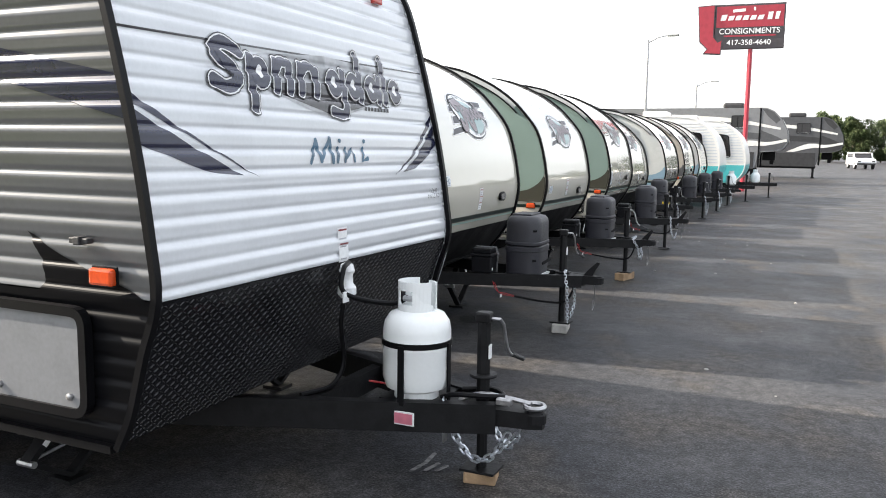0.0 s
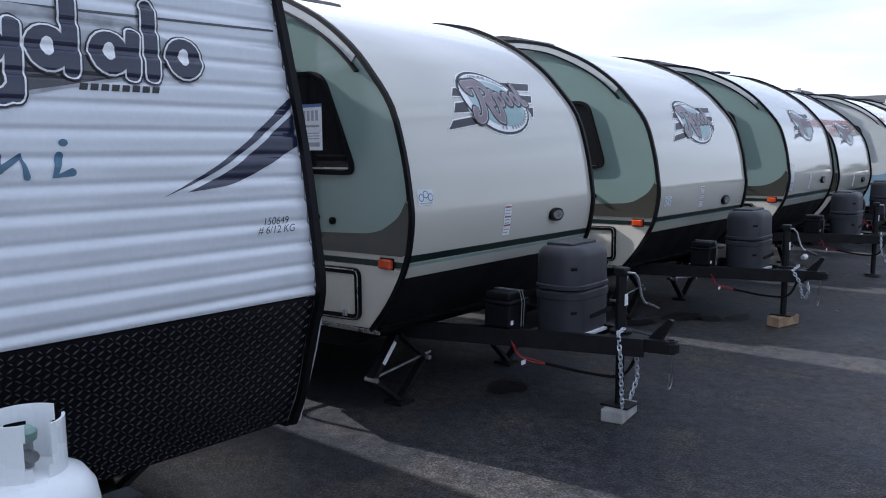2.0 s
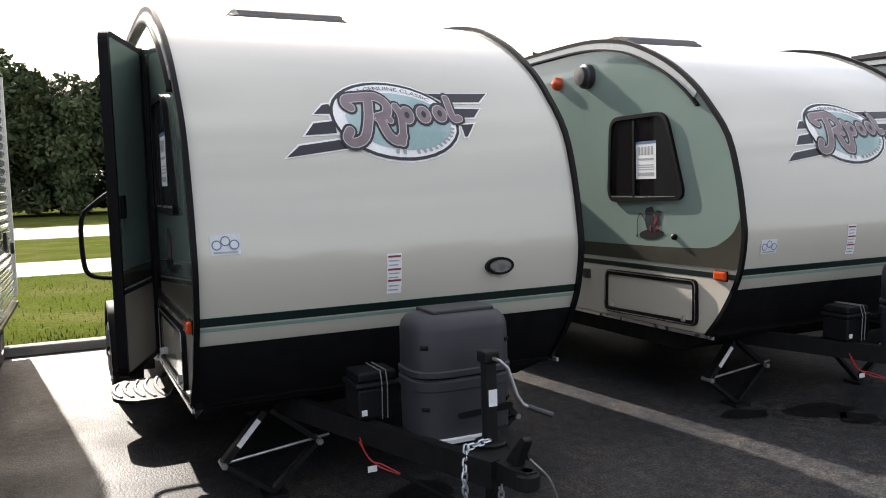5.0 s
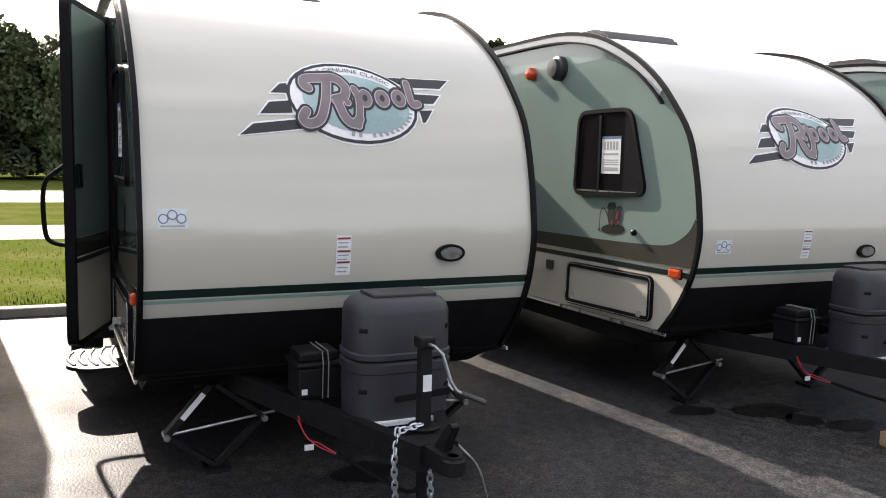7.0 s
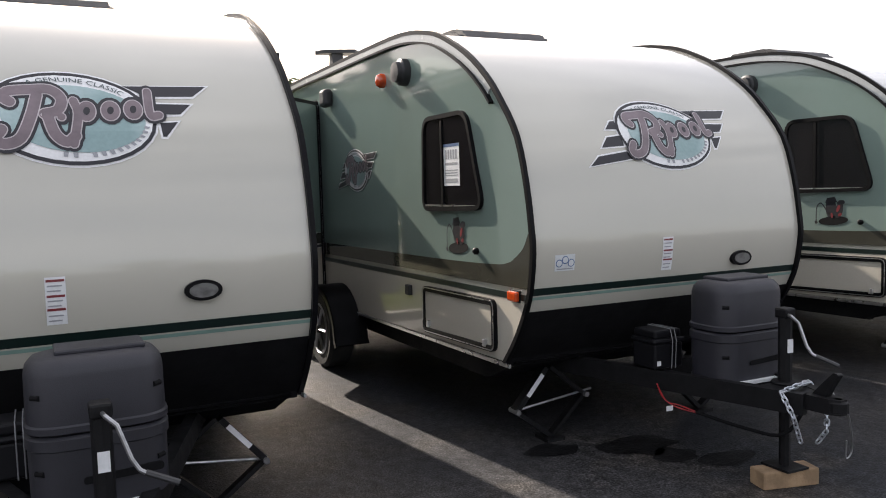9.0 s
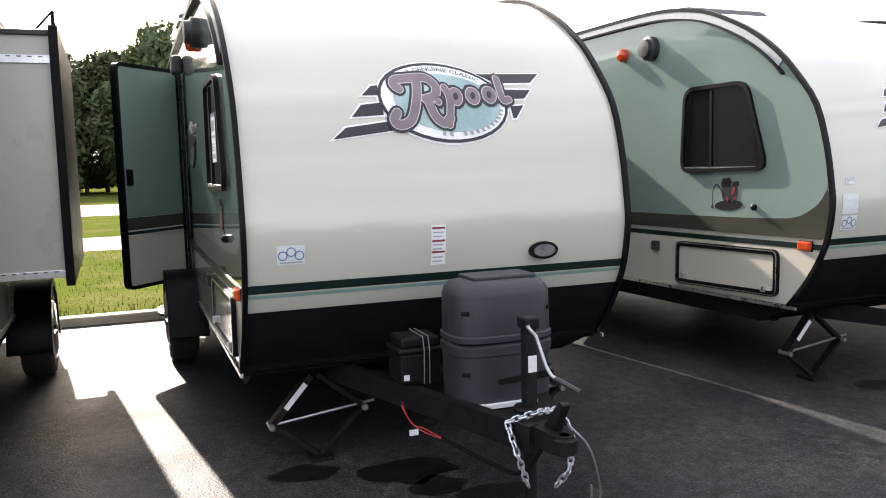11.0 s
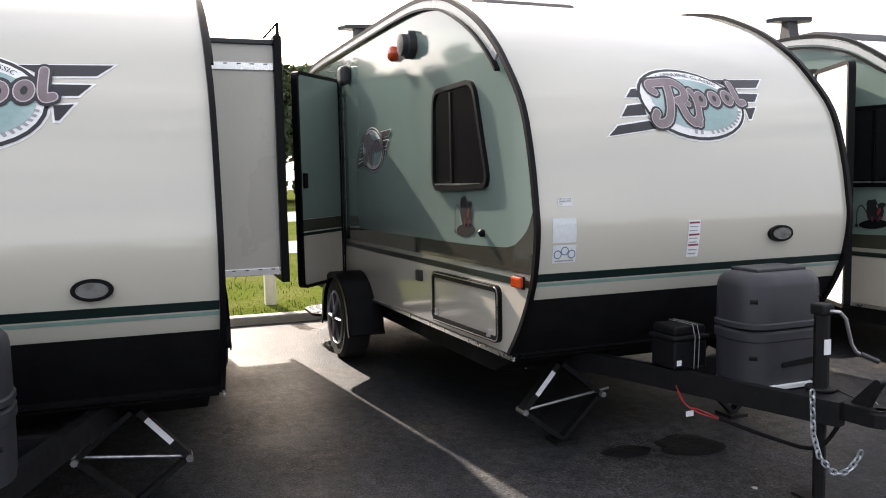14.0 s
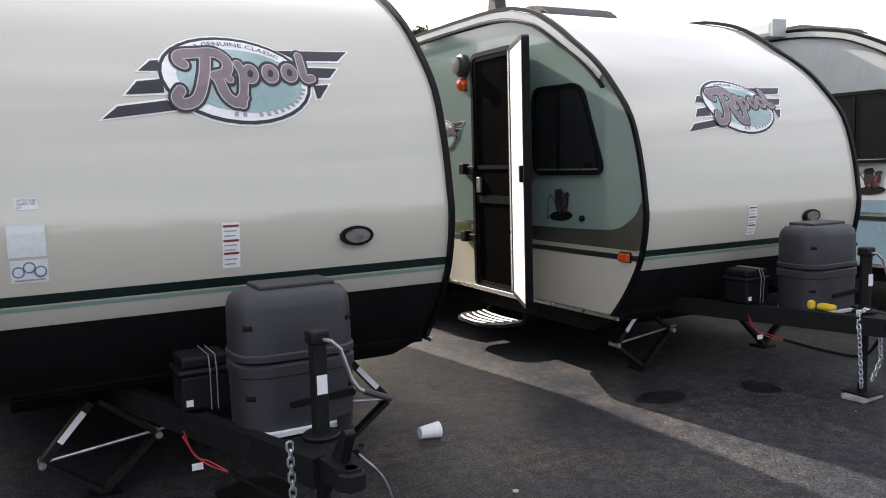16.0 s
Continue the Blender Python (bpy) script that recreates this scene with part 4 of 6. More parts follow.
    cp = part("coupler", bm, FRAME, tongue, "black steel ball coupler with a raised latch")
    part("coupler_latch", prism(bmesh.new(), rounded([(0.93, zt - 0.01), (1.01, zt - 0.01), (1.035, zt + 0.04), (1.075, zt + 0.105), (1.05, zt + 0.115), (0.99, zt + 0.055)], 0.012, 3), "y", -0.016, 0.016), FRAME, cp)
    tank_cover(root, 0.275, 0.585, -0.195, 0.250, 0.485, 0.978)
    part("tank_tray", boxes((0.29, 0.605, -0.14, 0.15, 0.47, 0.486)), PAPER, root)
    tongue_jack(root, 0.75, 0.02, jack_z0, 0.868, crank, block)
    battery_box(root, 0.14, -0.24, 0.503)
    for sgn in (-1, 1):
        scissor_jack(root, -0.42, sgn * 0.57, sgn, 0.235, 0.43)
        scissor_jack(root, -4.5, sgn * 0.57, sgn, 0.22, 0.40)
        wheel(root, -3.0, sgn * 1.065, sgn)
        fender(root, -3.0, sgn * (HALF - 0.05), sgn * 1.18)
    part("axle", tubes(([(-3.0, -1.05, 0.33), (-3.0, 1.05, 0.33)], 0.035)), FRAME, root)
    part("bumper", boxes((-5.12, -5.02, -0.85, 0.85, 0.40, 0.50), bevel=0.008), FRAME, root)
    # chains and cables
    if chain == 0:
        loops = [[(0.78, 0.0, 0.525), (0.80, -0.11, 0.515), (0.83, -0.135, 0.40), (0.84, -0.12, 0.10)], [(0.86, 0.0, 0.40), (0.865, 0.005, 0.25), (0.84, -0.04, 0.12)]]
    elif chain == 1:
        loops = [[(0.86, -0.13, 0.50), (0.92, -0.12, 0.40), (0.93, -0.08, 0.27)], [(0.80, 0.13, 0.50), (0.90, 0.13, 0.40), (0.93, 0.09, 0.30), (0.92, 0.03, 0.24)], [(0.86, -0.13, 0.50), (0.87, 0.0, 0.525), (0.80, 0.13, 0.50)]]
    else:
        loops = [[(0.84, -0.12, 0.53), (0.85, -0.12, 0.35), (0.87, -0.1, 0.24)], sag((0.87, -0.10, 0.26), (0.92, 0.08, 0.29), 0.09)]
    for q in loops:
        part("safety_chain", link_chain(q), ZINC, tongue, "shiny zinc-plated safety chain")
    if wires:
        part("red_wire", tubes((curve_pts([(0.25, -0.34, 0.44), (0.27, -0.32, 0.37), (0.32, -0.28, 0.325), (0.40, -0.21, 0.30)], 5), 0.003), (curve_pts([(0.27, -0.35, 0.43), (0.29, -0.31, 0.35), (0.33, -0.27, 0.335), (0.40, -0.22, 0.31)], 5), 0.003)), WIRE_RED, tongue)
        part("wire_tag", boxes((0.31, 0.315, -0.33, -0.29, 0.305, 0.33)), PAPER, tongue)
        part("tow_cable", tubes((curve_pts([(0.40, -0.215, 0.305), (0.62, -0.10, 0.26), (0.80, -0.04, 0.27), (0.86, 0.05, 0.42)], 5), 0.009), (curve_pts([(0.3, 0.1, 0.46), (0.55, 0.16, 0.36), (0.8, 0.1, 0.47)], 5), 0.011)), BELLY, tongue)
        part("breakaway_cable", tubes((curve_pts([(0.98, 0.06, 0.5), (1.0, 0.14, 0.4), (0.99, 0.19, 0.22), (0.98, 0.16, 0.17), (0.99, 0.15, 0.26)], 5), 0.004)), STEEL, tongue)
    # front lamp and stickers
    lz = 1.085 + light_dz + dz
    lu = 0.475
    fx = front(0.0)(lu, lz)[0]
    bm = bmesh.new()
    prism(bm, ellipse(lu, lz, 0.076, 0.043, 0.0, 28), "x", fx - 0.02, fx + 0.022)
    fl = part("tongue_lamp", bm, BLACK, root, "oval tongue lamp in a black rim")
    bm = bmesh.new()
    prism(bm, ellipse(lu, lz, 0.058, 0.03, 0.0, 24), "x", fx + 0.01, fx + 0.027)
    part("lens", bm, CLEAR_LENS, fl)
    notice(root, front, -0.105, 0.995 + dz, 0.072, 0.185, 9, (0.9, 0.58, 0.3), label="white warning label with red headings")
    for q in stickers:
        notice(root, front, q[0], q[1] + dz, q[2], q[3], 0, mat=FAINT if q[4] == 0 else PAPER, name="front_sticker", label="small pale sticker")
        if q[4] == 2:
            verts, faces = text_shape("UP TO SHIP\nINSPECTED\nBY")
            mesh_part("sticker_words", [front(0.0042)(q[0] + 0.006 + 0.0125 * x, q[1] + dz + 0.029 + 0.0125 * y) for x, y in verts], faces, INK, root)
    if cycles:
        cycle_sticker(root, front, cycles[0], cycles[1] + dz)
    # door side
    marker_light(root, -0.135, S, 0.907 + dz, AMBER)
    win = [(p[0], p[1] + dz) for p in (window or [(-1.255, 1.335), (-0.435, 1.355), (-0.62, 1.93), (-1.22, 1.93)])]
    side_window(root, win, S - 0.0015, paper and (paper[0], paper[1] + dz, paper[2], paper[3]))
    if hatch:
        hatch_door(root, up([(-1.30, 0.545), (-0.335, 0.57), (-0.335, 0.865), (-1.29, 0.85)]), S - 0.002, lower)
    # small animal sticker, kept as plain blobs
    sx, sz = -0.78, 1.185 + dz
    st = decal("wall_sticker", [ellipse(sx - 0.02, sz + 0.025, 0.05, 0.085, 0.15, 18)], side_put(S - 0.003), INK, root, label="small dark and red sticker on the wall")
    decal("sticker_base", [ellipse(sx - 0.005, sz - 0.06, 0.13, 0.034, 0.08, 20)], side_put(S - 0.0034), BELLY, st)
    decal("sticker_patch", [ellipse(sx + 0.045, sz + 0.02, 0.034, 0.062, -0.3, 14)], side_put(S - 0.0042), INK, st)
    decal("sticker_patch", [ellipse(sx + 0.040, sz + 0.035, 0.013, 0.030, -0.4, 12)], side_put(S - 0.0052), RED_INK, st)
    decal("sticker_patch", [ellipse(sx + 0.055, sz - 0.012, 0.018, 0.012, 0.3, 10)], side_put(S - 0.0052), RED_INK, st)
    decal("sticker_patch", [ellipse(sx - 0.015, sz - 0.02, 0.010, 0.020, 0.2, 10)], side_put(S - 0.0052), RED_INK, st)
    decal("sticker_top", [[(sx - 0.075, sz + 0.075), (sx + 0.03, sz + 0.085), (sx + 0.01, sz + 0.125), (sx - 0.06, sz + 0.115)]], side_put(S - 0.0050), INK, st)
    decal("sticker_top", [ellipse(sx + 0.062, sz + 0.08, 0.035, 0.02, 0.2, 12)], side_put(S - 0.0050), INK, st)
    decal("sticker_line", [stroke(curve_pts([(sx - 0.05, sz - 0.0), (sx - 0.11, sz + 0.075), (sx - 0.15, sz + 0.04), (sx - 0.155, sz - 0.065)], 4), 0.0045)], side_put(S - 0.004), INK, st)
    decal("sticker_weight", [ellipse(sx - 0.155, sz - 0.075, 0.014, 0.014, 0, 10)], side_put(S - 0.004), INK, st)
    part("wall_knob", lathe(bmesh.new(), [(0.02, 0), (0.02, -0.02), (0.008, -0.03)], (-0.55, S, 1.12 + dz), 12, "y"), BLACK, root)
    xs, xa, xp = lights
    bm = lathe(bmesh.new(), [(0.09, 0), (0.088, -0.045), (0.07, -0.055), (0.066, -0.085), (0.02, -0.09)], (xs, S, 2.255 + dz), 24, "y")
    part("porch_lamp", bm, DARK_PLASTIC, root, "round black porch lamp", smooth=True)
    bm = lathe(bmesh.new(), [(0.05, 0), (0.052, -0.03), (0.04, -0.05), (0.01, -0.058)], (xa, S, (2.25 if side != "front_door" else 2.11) + dz), 18, "y")
    part("porch_light", bm, AMBER, root, "amber porch light", smooth=True)
    part("outdoor_speaker", boxes((xp - 0.075, xp + 0.075, S - 0.085, S, 2.185 + dz, 2.335 + dz), bevel=0.03), DARK_PLASTIC, root)
    part("outlet_box", boxes((-1.57, -1.50, S - 0.03, S, 0.76 + dz, 0.83 + dz), bevel=0.006), DARK_PLASTIC, root) if side != "front_door" else None
    if side_badge:
        logo(root, lambda lift: side_put(S - 0.0018 - lift), side_badge[0], side_badge[1] + dz, side_badge[2], "side_badge")
    # doors
    if side == "front_door":
        x0, x1, z0, z1 = *(door_x or (-2.21, -1.56)), 0.52 + dz, 2.31 + dz
    else:
        x0, x1, z0, z1 = -4.18, -3.47, 0.56 + dz, 2.27 + dz
    o = rounded([(x0, z0), (x1, z0), (x1, z1), (x0, z1)], 0.07, 5)
    sd = part("screen_door", prism(bmesh.new(), grow(o, -0.02), "y", S, S - 0.014), SCREEN, root, "dark closed screen door")
    part("screen_bar", boxes((x0 + 0.02, x1 - 0.02, S - 0.022, S - 0.012, z0 + 0.66, z0 + 0.72), (x0 + 0.02, x1 - 0.02, S - 0.022, S - 0.012, z0 + 0.92, z0 + 0.95)), BLACK, sd)
    part("screen_frame", ring_prism(bmesh.new(), grow(o, -0.012), grow(o, -0.05), "y", S - 0.01, S - 0.021), BLACK, sd)
    part("screen_latch", boxes((x0 + 0.05, x0 + 0.10, S - 0.035, S - 0.012, z0 + 0.74, z0 + 0.86), bevel=0.005), STEEL, sd)
    part("sill_plate", boxes((x0 - 0.02, x1 + 0.02, S - 0.035, S, z0 - 0.03, z0 + 0.005), bevel=0.004), ALUMINIUM, root)
    part("door_frame", ring_prism(bmesh.new(), grow(o, 0.015), grow(o, -0.018), "y", S, S - 0.03), BLACK, root)
    if door_swing is not None:
        door_leaf(root, x1 + 0.01, S - 0.035, door_swing, z0 + 0.01, z1 - 0.01, max(0.64, x1 - x0 - 0.02))
    if hinges:
        for zh in (0.88, 1.42):
            part("door_hinge", boxes((x0 - 0.17, x0 + 0.01, S - 0.035, S, zh + dz, zh + 0.045 + dz), (x0 - 0.19, x0 - 0.12, S - 0.055, S, zh - 0.02 + dz, zh + 0.065 + dz), bevel=0.006), BLACK, root)
    if step:
        entry_step(root, (x0 + x1) / 2, S - 0.11, 0.24 + dz * 0.5)
    if handle:
        gp = curve_pts([(-2.33, S - 0.02, 1.54), (-2.35, S - 0.12, 1.545), (-2.37, S - 0.30, 1.42), (-2.38, S - 0.37, 1.32), (-2.38, S - 0.37, 1.05), (-2.37, S - 0.33, 0.96), (-2.35, S - 0.2, 0.935), (-2.33, S - 0.02, 0.93)], 4)
        gh = part("grab_handle", tube(bmesh.new(), gp, 0.016, 8), BLACK, root, "black folding grab handle swung out", smooth=True)
        for z in (1.50, 0.89):
            part("handle_bracket", boxes((-2.38, -2.28, S - 0.04, S, z, z + 0.08), bevel=0.01), BLACK, gh)
    if rear_window:
        side_window(root, [(-4.45, 1.37), (-3.68, 1.40), (-3.66, 1.92), (-4.25, 1.93)], S - 0.0015)
        hatch_door(root, [(-4.85, 0.52), (-4.0, 0.53), (-4.0, 0.80), (-4.85, 0.79)], S - 0.002, lower)
    # slide-out room on the far wall
    if slide:
        sx0, sx1, sy, sz0, sz1 = slide
        sl = part("slide_out", boxes((sx0, sx1, HALF - 0.02, sy - 0.03, sz0, sz1)), SLIDE_WALL, root, "extended slide-out room with pale walls")
        part("slide_face", boxes((sx0 - 0.06, sx1 + 0.05, sy - 0.03, sy + 0.02, sz0 - 0.06, sz1 + 0.05), bevel=0.006), BLACK, sl)
        for za, zc in ((sz1 - 0.165, sz1 - 0.118), (sz0 - 0.012, sz0 + 0.034)):
            part("slide_rail", boxes((sx0 - 0.02, sx1 + 0.012, HALF, sy - 0.03, za, zc), bevel=0.003), ALUMINIUM, sl, "bare aluminium rail with screws")
            for k in range(6):
                yk = HALF + 0.05 + k * (sy - HALF - 0.13) / 5
                part("rail_screw", boxes((sx1 + 0.011, sx1 + 0.0145, yk - 0.012, yk + 0.012, zc - 0.012, zc - 0.005)), DARK_GREY, sl)
        part("topper_roll", tubes(([(sx0 - 0.05, sy, sz1 + 0.06), (sx1 + 0.03, sy, sz1 + 0.06)], 0.012), ([(sx1 + 0.03, sy, sz1 + 0.02), (sx1 + 0.03, sy, sz1 + 0.13)], 0.01), ([(sx1 + 0.03, sy, sz1 + 0.13), (sx1 + 0.02, sy - 0.09, sz1 + 0.03)], 0.006)), BLACK, sl)
        part("slide_cap", boxes((sx0 - 0.02, sx1 + 0.02, HALF, sy - 0.03, sz1 - 0.004, sz1 + 0.026), bevel=0.004), DARK_PLASTIC, sl)
    # roof
    if vent:
        bm = bmesh.new()
        zr = 2.528 + dz + roof_lift
        prism(bm, [(-2.46, zr), (-1.72, zr - 0.006), (-1.80, zr + 0.085), (-1.95, zr + 0.13), (-2.38, zr + 0.135)], "y", -0.38, 0.38)
        bmesh.ops.bevel(bm, geom=bm.edges[:], offset=0.03, segments=2, affect="EDGES")
        part("roof_unit", bm, DARK_PLASTIC, root, "low black roof air unit", smooth=True)
    if antenna is not None:
        zr, xa0 = 2.533 + dz + roof_lift, antenna
        bm = bmesh.new()
        prism(bm, rounded([(xa0 - 0.10, -0.93), (xa0 + 0.02, -0.88), (xa0 + 0.11, -0.62), (xa0 + 0.02, -0.55), (xa0 - 0.08, -0.64)], 0.02, 3), "z", zr + 0.165, zr + 0.195)
        an = part("roof_antenna", bm, DARK_PLASTIC, root, "black wing-shaped roof antenna")
        part("antenna_mast", prism(bmesh.new(), rounded([(xa0 - 0.07, zr - 0.03), (xa0 + 0.07, zr - 0.03), (xa0 + 0.035, zr + 0.17), (xa0 - 0.035, zr + 0.17)], 0.012, 3), "y", -0.81, -0.71), DARK_PLASTIC, an)
    return root


# ---- corrugated travel trailer ----
BOX_LINE = curve_pts([(0.475, 0.437), (0.545, 0.58), (0.61, 0.80), (0.675, 1.0), (0.655, 1.22), (0.60, 1.55), (0.50, 1.97), (0.385, 2.36), (0.30, 2.49), (0.18, 2.585), (0.0, 2.635), (-0.25, 2.65)], 4)
BY0, BY1 = -7.50, -5.03
RIB = 0.082
RIB_STEP = RIB / 14


def rib(z):
    """The relief of pressed siding: flat crowns with a rounded valley."""
    t = (z / RIB) % 1.0
    return -0.009 * (0.5 - 0.5 * math.cos(t * math.tau)) ** 4 + 0.0022 * math.sin(t * math.tau)


BZ = [p[1] for p in inset(BOX_LINE, 0.03)]
BX = [p[0] for p in inset(BOX_LINE, 0.03)]


def box_front_put(lift):
    def put(u, v):
        s = float(np.interp(v + 0.01, BZ, BX) - np.interp(v - 0.01, BZ, BX)) / 0.02
        k = 1 / math.sqrt(1 + s * s)
        d = (rib(v) if v > 0.99 else 0.0) + lift
        return (float(np.interp(v, BZ, BX)) + d * k, u, v - d * s * k)
    return put


def box_side_put(y, out):
    return lambda lift: (lambda u, v: (u, y + out * (rib(v) + lift), v))


def siding(name, x0, x1, z0, z1, y, out, mat, parent, cut=None):
    zs = np.arange(round(z0 / RIB_STEP), round(z1 / RIB_STEP) + 1) * RIB_STEP
    verts, faces = [], []
    for z in zs:
        xr = x1 if cut is None else cut(z)
        verts += [(x0, y + out * rib(z), z), (xr, y + out * rib(z), z)]
    for i in range(len(zs) - 1):
        faces.append((2 * i, 2 * i + 1, 2 * i + 3, 2 * i + 2))
    return mesh_part(name, verts, faces, mat, parent, smooth=True)


def box_trailer():
    root = tagged(empty("travel_trailer", pose(0.018, -0.042, 0)), "white ribbed aluminium travel trailer with navy swooshes", "trailer")
    line = inset(BOX_LINE, 0.03)
    core = inset(BOX_LINE, 0.06)
    part("body_core", prism(bmesh.new(), core + [(-5.40, 2.60), (-5.36, 0.5)], "y", BY0 + 0.03, BY1 - 0.03), BELLY, root)
    # ribbed front
    zs = np.arange(round(0.99 / RIB_STEP), round(2.60 / RIB_STEP)) * RIB_STEP
    put = box_front_put(0.0)
    verts, faces = [], []
    for z in zs:
        verts += [put(BY0 + 0.02, z), put(BY1 - 0.02, z)]
    for i in range(len(zs) - 1):
        faces.append((2 * i, 2 * i + 1, 2 * i + 3, 2 * i + 2))
    mesh_part("front_siding", verts, faces, SIDING, root, "white ribbed aluminium siding", smooth=True)
    part("roof", prism(bmesh.new(), [(0.20, 2.575), (0.0, 2.63), (-0.25, 2.65), (-5.45, 2.66), (-5.45, 2.58), (0.0, 2.58)], "y", BY0 + 0.01, BY1 - 0.01), WHITE_RAIL, root)
    edge = lambda z: float(np.interp(z, BZ, BX)) + 0.01
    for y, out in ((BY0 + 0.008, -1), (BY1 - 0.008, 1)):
        # near wall (out < 0): grey and black siding, darkened in colour for shade
        siding("side_siding", -5.42, 0.5, 1.0, 2.59, y, out, SIDING if out > 0 else SIDE_GREY_SHADED, root, edge)
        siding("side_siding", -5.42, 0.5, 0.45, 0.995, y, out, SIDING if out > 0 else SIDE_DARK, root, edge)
        y0, y1 = sorted((y - out * 0.012, y + out * 0.018))
        part("edge_moulding", sweep_edge(bmesh.new(), BOX_LINE + [(-5.44, 2.67)], y0, y1, 0.026), BLACK, root, "black corner moulding", smooth=True)
        part("rear_moulding", boxes((-5.46, -5.41, y0, y1, 0.5, 2.66), bevel=0.006), WHITE_RAIL, root)
        part("bottom_rail", boxes((-5.42, 0.44, y0, y1, 0.425, 0.455)), BLACK, root)
    part("rear_wall", boxes((-5.44, -5.36, BY0 + 0.02, BY1 - 0.02, 0.46, 2.6)), SIDING, root)
    # tread plate
    part("tread_sheet", bmesh_sheet(lambda u, v: box_front_put(0.0)(u, v), BY0 + 0.02, BY1 - 0.02, 0.45, 0.985, 2, 14), TREAD, root, "black diamond tread plate")
    tv, tf = [], []
    tp = box_front_put(0.001)
    tq = box_front_put(0.0042)
    for j in range(26):
        for i in range(92):
            u, v = BY0 + 0.05 + i * 0.0262, 0.462 + j * 0.0202
            a = 0.62 if (i + j) % 2 else math.pi - 0.62
            c, s = math.cos(a), math.sin(a)
            k = len(tv)
            for du, dv in ((0.013, 0), (0, 0.0036), (-0.013, 0), (0, -0.0036)):
                tv.append(tp(u + c * du - s * dv, v + s * du + c * dv))
            tv += [tq(u + c * 0.006, v + s * 0.006), tq(u - c * 0.006, v - s * 0.006)]
            tf += [(k, k + 1, k + 4), (k + 1, k + 5, k + 4), (k + 1, k + 2, k + 5), (k + 2, k + 3, k + 5), (k + 3, k + 4, k + 5), (k + 3, k, k + 4)]
    tread = mesh_part("tread_pattern", tv, tf, TREAD, root)
    tread["kind"] = "stuff"
    fp = box_front_put
    # thin upper line and swooshes
    decal("pin_stripe", [[(BY0 + 0.04, 1.935), (BY1 - 0.04, 1.975), (BY1 - 0.04, 1.983), (BY0 + 0.04, 1.943)]], fp(0.0015), CHARCOAL, root, RIB_STEP)
    sw = lambda c1, c2: curve_pts(c1, 5) + curve_pts(c2, 5)
    decal("swoosh", [sw([(-7.46, 1.715), (-7.25, 1.60), (-6.97, 1.47), (-6.83, 1.405)], [(-6.83, 1.405), (-7.0, 1.475), (-7.18, 1.555), (-7.46, 1.675)])], fp(0.002), NAVY, root, RIB_STEP)
    decal("swoosh", [sw([(-7.46, 1.655), (-7.2, 1.53), (-6.93, 1.415)], [(-6.93, 1.415), (-7.15, 1.44), (-7.46, 1.535)])], fp(0.002), NAVY, root, RIB_STEP)
    decal("swoosh", [sw([(-5.63, 1.385), (-5.44, 1.47), (-5.27, 1.57), (-5.052, 1.73)], [(-5.052, 1.69), (-5.27, 1.545), (-5.44, 1.455), (-5.63, 1.385)])], fp(0.002), NAVY, root, RIB_STEP)
    decal("swoosh", [sw([(-5.54, 1.398), (-5.38, 1.46), (-5.24, 1.54), (-5.052, 1.67)], [(-5.052, 1.55), (-5.2, 1.48), (-5.36, 1.42), (-5.54, 1.398)])], fp(0.002), NAVY, root, RIB_STEP)
    # nameplate as plain shapes
    plate = decal("nameplate", [[(-6.806, 1.83), (-6.670, 1.93), (-6.159, 1.97), (-5.648, 1.955), (-5.421, 1.86), (-5.591, 1.78), (-5.932, 1.715), (-6.159, 1.665), (-6.442, 1.72), (-6.726, 1.79)]], fp(0.0018), SILVER, root, RIB_STEP, "grey and navy maker's nameplate")
    decal("nameplate_shade", [[(-6.692, 1.80), (-6.159, 1.84), (-5.478, 1.82), (-5.875, 1.735), (-6.159, 1.685), (-6.465, 1.74)]], fp(0.0026), CHARCOAL, plate, RIB_STEP)
    blocks = [stroke(curve_pts([(-6.817, 1.915), (-6.919, 1.945), (-6.976, 1.90), (-6.874, 1.845), (-6.851, 1.80), (-6.931, 1.765), (-7.010, 1.79)], 4), 0.026)]
    eyes = []
    for u, top, bot in ((-6.765, 1.90, 1.69), (-6.585, 1.90, 1.78), (-6.485, 1.90, 1.78), (-6.395, 1.90, 1.78), (-6.27, 1.88, 1.78), (-6.03, 1.90, 1.70), (-5.855, 2.00, 1.78), (-5.66, 1.90, 1.78), (-5.59, 2.00, 1.78)):
        blocks.append(stroke([(u - 0.006, bot), (u + 0.002, (top + bot) / 2), (u + 0.010, top)], 0.024))
    for q in ([(-6.575, 1.86), (-6.545, 1.90), (-6.505, 1.905)], [(-6.385, 1.86), (-6.345, 1.90), (-6.295, 1.90), (-6.268, 1.85)], [(-6.035, 1.72), (-6.075, 1.690), (-6.165, 1.705)]):
        blocks.append(stroke(curve_pts(q, 3), 0.022))
    for u in (-6.70, -6.11, -5.925, -5.735, -5.475):
        blocks.append(ellipse(u, 1.84, 0.066, 0.066, 0.0, 18))
        eyes.append(ellipse(u, 1.845, 0.020, 0.030, -0.2, 10))
    for k, q in enumerate(blocks):
        decal("lettering_edge", [grow(q, 0.011)], fp(0.0074 + k * 0.00005), LOGO_DARK, plate, RIB_STEP)
        decal("lettering_edge", [grow(q, 0.006)], fp(0.0082 + k * 0.00005), LOGO_WHITE, plate, RIB_STEP)
        decal("lettering", [q], fp(0.0090 + k * 0.00005), NAVY, plate, RIB_STEP)
